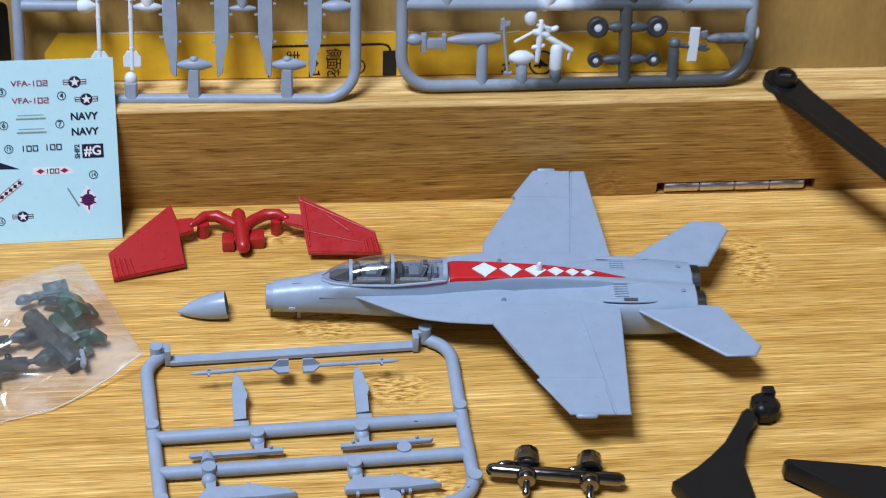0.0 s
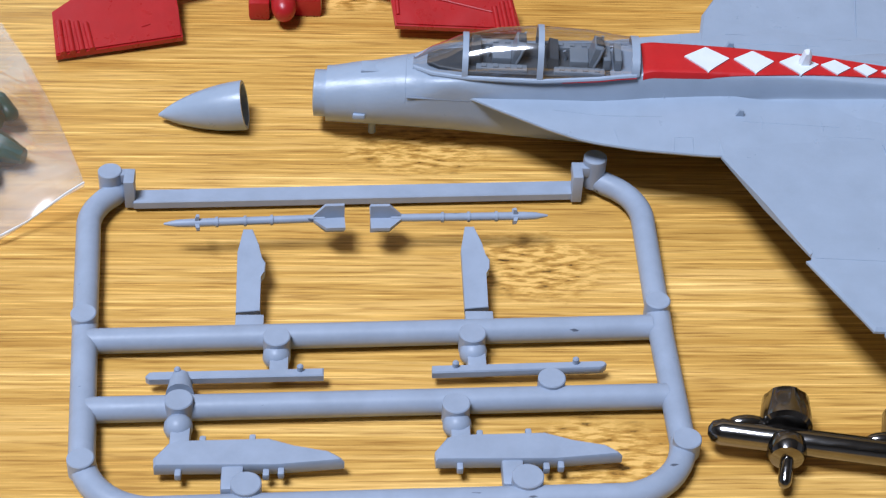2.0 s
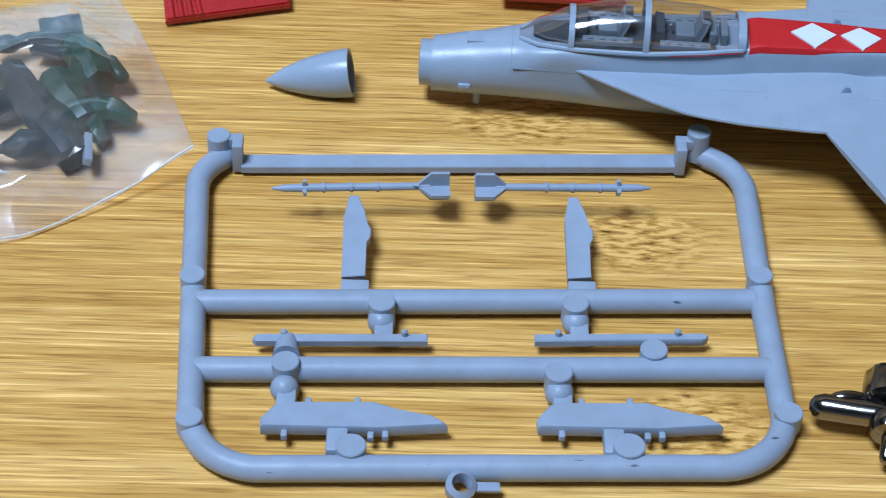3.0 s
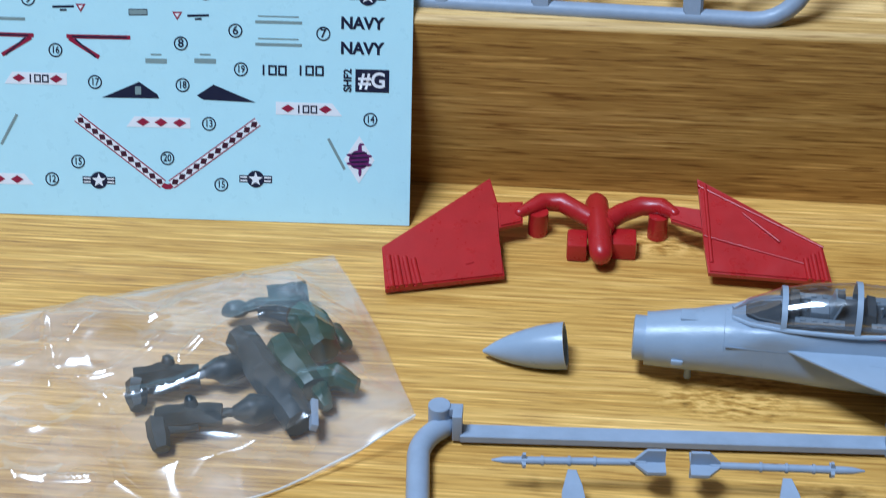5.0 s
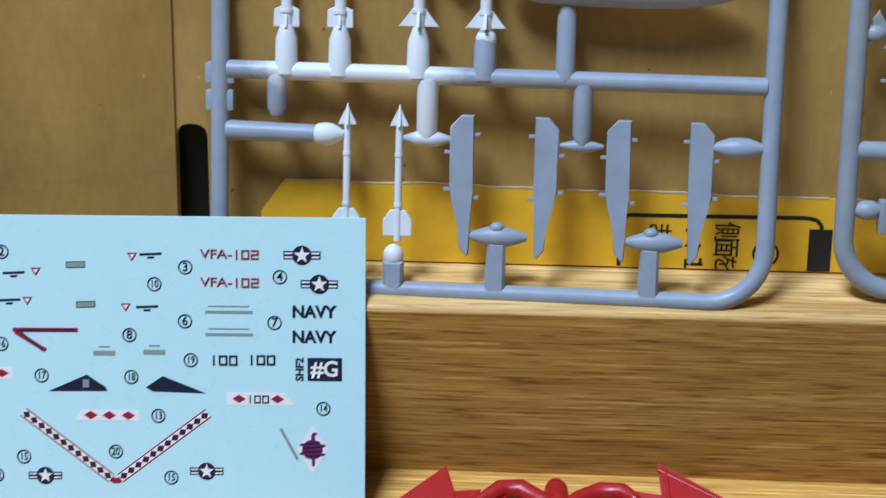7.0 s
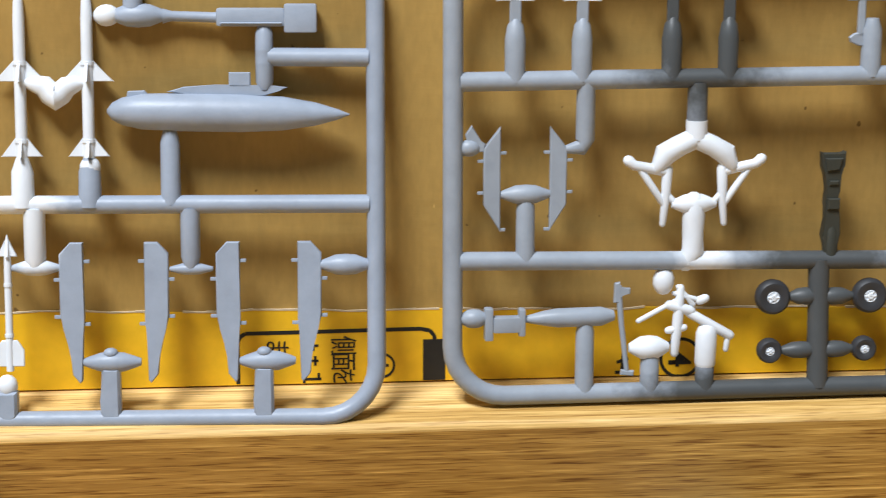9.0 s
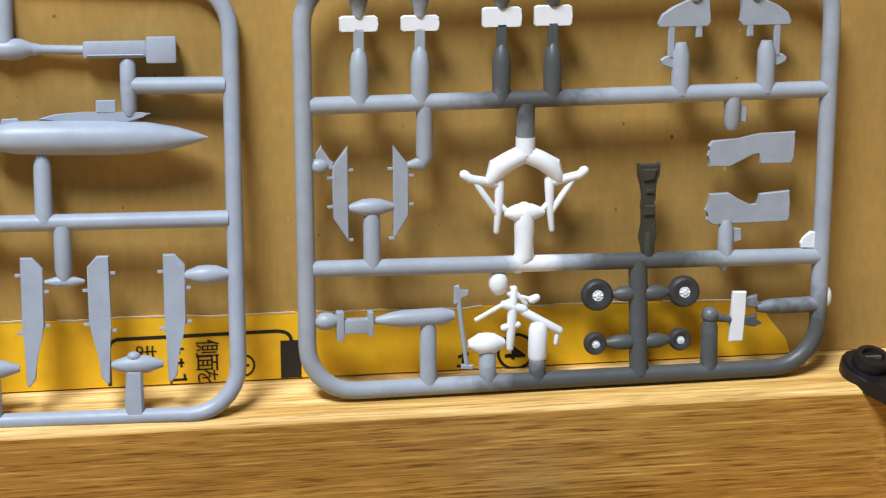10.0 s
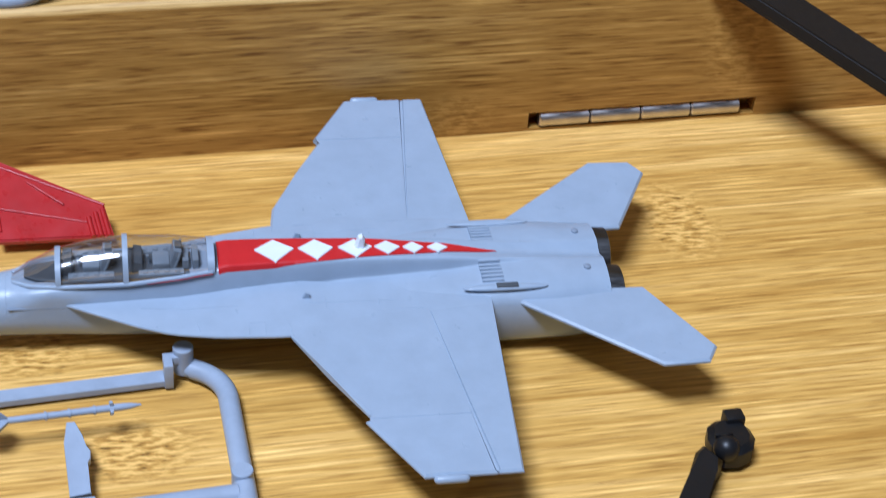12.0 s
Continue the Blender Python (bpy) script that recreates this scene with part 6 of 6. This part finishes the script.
def pleats(x, y):
    """Patches of shallow pleats, leaning towards the table's front."""
    p = (y * 0.98 + x * 0.16 + 0.8 * noise.noise(Vector((x * 0.12, y * 0.1, 4.4)))) % 4.4
    saw = 0.7 * p if p < 3.2 else 0.7 * 3.2 * (4.4 - p) / 1.2
    mask = max(math.exp(-(((x - cx) / rx) ** 2 + ((y - cy) / ry) ** 2) ** 2) for cx, cy, rx, ry in ((-19, 7, 10, 5.5), (17, 15, 5, 8), (-23, -13, 5, 5), (19, -1, 4, 4)))
    return saw * mask * 0.3 * (0.75 + 0.5 * noise.noise(Vector((x * 0.25, y * 0.05, 8.0))))


def bag_height(x, y, s, t):
    edge = min(1.0, min(t * 9.0, (1 - t) * 6.0)) * min(1.0, (1 - s) * 9.0 + 0.02)
    heap = max(h * math.exp(-(((x - cx) ** 2 + (y - cy) ** 2) / (w * w))) for cx, cy, w, h in HEAPS)
    crease = 1 - abs(noise.noise(Vector((x * 0.055 + 3, y * 0.11, 1.7))) * 2.0)
    crease2 = 1 - abs(noise.noise(Vector((x * 0.12 + y * 0.06, y * 0.16 - x * 0.05, 5.1))) * 2.0)
    return 0.5 + edge * (1.4 + ridge(x, y) + pleats(x, y) + heap + 0.6 * max(0, crease) ** 3 + 0.2 * max(0, crease2) ** 3 + 0.1 * noise.noise(Vector((x * 0.2, y * 0.2, 2))))


for layer, lift in (("top_film", 1.0), ("bottom_film", 0.0)):
    bm = bmesh.new()
    nx, ny = (300, 180) if lift else (40, 24)
    grid = []
    for i in range(nx + 1):
        row = []
        for j in range(ny + 1):
            p = bag_xy(i / nx, j / ny)
            row.append(bm.verts.new((p.x, p.y, 0.25 + corner_lift(p.x, p.y) + lift * bag_height(p.x, p.y, i / nx, j / ny))))
        grid.append(row)
    for i in range(nx):
        for j in range(ny):
            bm.faces.new((grid[i][j], grid[i + 1][j], grid[i + 1][j + 1], grid[i][j + 1]))
    sheet_ob = part(layer, bm, bag_film if lift else bag_base_film, bag)
    sheet_ob.visible_shadow = False
bm = bmesh.new()
pts = []
for k in range(41):
    p = bag_xy(k / 40, 0.0)
    pts.append((p.x + 0.2 * noise.noise(Vector((k * 0.7, 3, 0))), p.y + 0.3 * noise.noise(Vector((k * 0.6, 7, 0))), 0.7 + corner_lift(p.x, p.y) + 0.25 * math.sin(k * 1.3)))
sweep(bm, pts, [0.07 + (0.07 + 0.07 * noise.noise(Vector((k * 0.9, 1, 5)))) * max(0.0, min(1.0, (k - 29) / 5)) for k in range(41)], 6)
part("seal_edge", bm, seal_film, bag, "milky sealed edge")


def lump(name, material, label, pieces):
    """A jointed plastic part made of chunky limbs: (points, radii, sides)."""
    ob = thing(name, label, "model part", at(-158, -53, 0.3), "parts in the bag")
    for k, (pts, rad, sides) in enumerate(pieces):
        bm = bmesh.new()
        fine_pts, fine_rad = [], []
        for i in range(len(pts) - 1):
            steps = max(3, int((Vector(pts[i + 1]) - Vector(pts[i])).length / 0.7))
            for j in range(steps + (i == len(pts) - 2)):
                f = j / steps
                fine_pts.append(Vector(pts[i]).lerp(Vector(pts[i + 1]), f))
                fine_rad.append(rad[i] + (rad[i + 1] - rad[i]) * f)
        sweep(bm, fine_pts, fine_rad, sides, round_ends=sides > 8)
        for v in bm.verts:
            v.co += Vector((noise.noise(v.co * 0.5), noise.noise(v.co * 0.5 + Vector((9, 0, 0))), noise.noise(v.co * 0.5 + Vector((0, 9, 0))))) * 0.35
        part("limb" if k else "trunk", bm, material, ob)
    return ob


lump("slate_part", slate_plastic, "slate grey jointed plastic part in the bag", [
    ([(1.9, 6.9, 4.0), (6.7, -0.5, 3.6), (9.5, -4.5, 3.3), (12.0, -8.0, 2.8)], [2.3, 2.5, 2.6, 2.2], 8), ([(2.2, 2.2, 3.0), (0.3, 1.4, 3.0), (-1.2, 0.8, 3.0)], [1.7, 2.0, 1.2], 14),
    ([(-1.0, 0.6, 3.0), (-3.0, 0.0, 3.0)], [0.7, 0.7], 10), ([(-2.6, 0.0, 3.2), (-6.5, -0.7, 3.2), (-11.0, -1.5, 3.0)], [1.4, 1.7, 1.5], 6), ([(-5.0, -1.6, 2.2), (-10.6, -2.6, 2.0)], [0.7, 0.8], 8),
    ([(-10.6, -1.8, 2.6), (-10.4, -3.6, 2.0), (-9.8, -5.4, 1.3)], [1.7, 1.5, 1.0], 6), ([(-6.7, -0.2, 3.6), (-6.8, 0.4, 4.8)], [1.0, 0.8], 10)])
lump("slate_part", slate_plastic, "slate grey jointed plastic part in the bag", [
    ([(7.5, -5.8, 3.0), (5.5, -6.3, 3.0), (4.0, -6.9, 3.0)], [1.8, 2.0, 1.2], 14), ([(4.0, -7.0, 3.0), (1.6, -7.7, 3.0)], [0.7, 0.7], 10),
    ([(1.8, -7.7, 3.1), (-2.5, -8.3, 3.1), (-6.6, -9.0, 2.9)], [1.4, 1.7, 1.5], 6), ([(-1.0, -9.3, 2.2), (-6.0, -10.0, 2.0)], [0.7, 0.8], 8),
    ([(-6.2, -9.2, 2.5), (-5.8, -11.2, 1.9), (-5.0, -13.0, 1.2)], [1.7, 1.5, 1.0], 6), ([(-2.0, -8.2, 3.6), (-2.1, -7.6, 4.8)], [1.0, 0.8], 10)])
lump("slate_part", slate_plastic, "slate grey drum-shaped plastic part in the bag", [
    ([(4.2, 16.5, 3.0), (9.4, 17.9, 3.2)], [2.2, 2.3], 8), ([(4.2, 16.4, 3.0), (0.5, 15.0, 2.8)], [0.9, 0.9], 10), ([(0.4, 15.0, 2.8), (-1.2, 14.5, 2.6)], [1.3, 1.1], 12), ([(3.5, 14.5, 2.8), (7.5, 13.6, 3.0)], [1.2, 1.5], 8)])
lump("green_part", green_plastic, "dark green jointed plastic part in the bag", [
    ([(7.5, 7.0, 3.2), (9.5, 2.8, 3.4), (12.8, -1.6, 3.0)], [2.3, 2.8, 1.9], 8), ([(9.2, 13.2, 3.8), (11.4, 10.0, 3.9), (13.4, 6.0, 3.4)], [2.2, 2.8, 2.2], 8),
    ([(12.5, 0.2, 3.0), (15.5, 1.2, 3.0), (18.6, 0.0, 2.6)], [1.6, 1.8, 1.1], 8), ([(13.4, -0.4, 2.8), (14.2, -3.0, 2.6), (15.2, -4.2, 2.2)], [1.3, 1.2, 0.8], 8), ([(14.2, 10.0, 3.6), (15.6, 8.0, 3.2)], [1.2, 1.1], 10)])
clip_ = thing("pale_chip", "small pale plastic chip in the bag", "model part", at(-144.4, -59.8, 3.4, 0, 20, 8), "parts in the bag")
bm = bmesh.new()
box(bm, (-0.5, -2.6, -0.6), (0.5, 2.6, 0.6), 0.15)
part("chip", bm, grey_plastic, clip_)
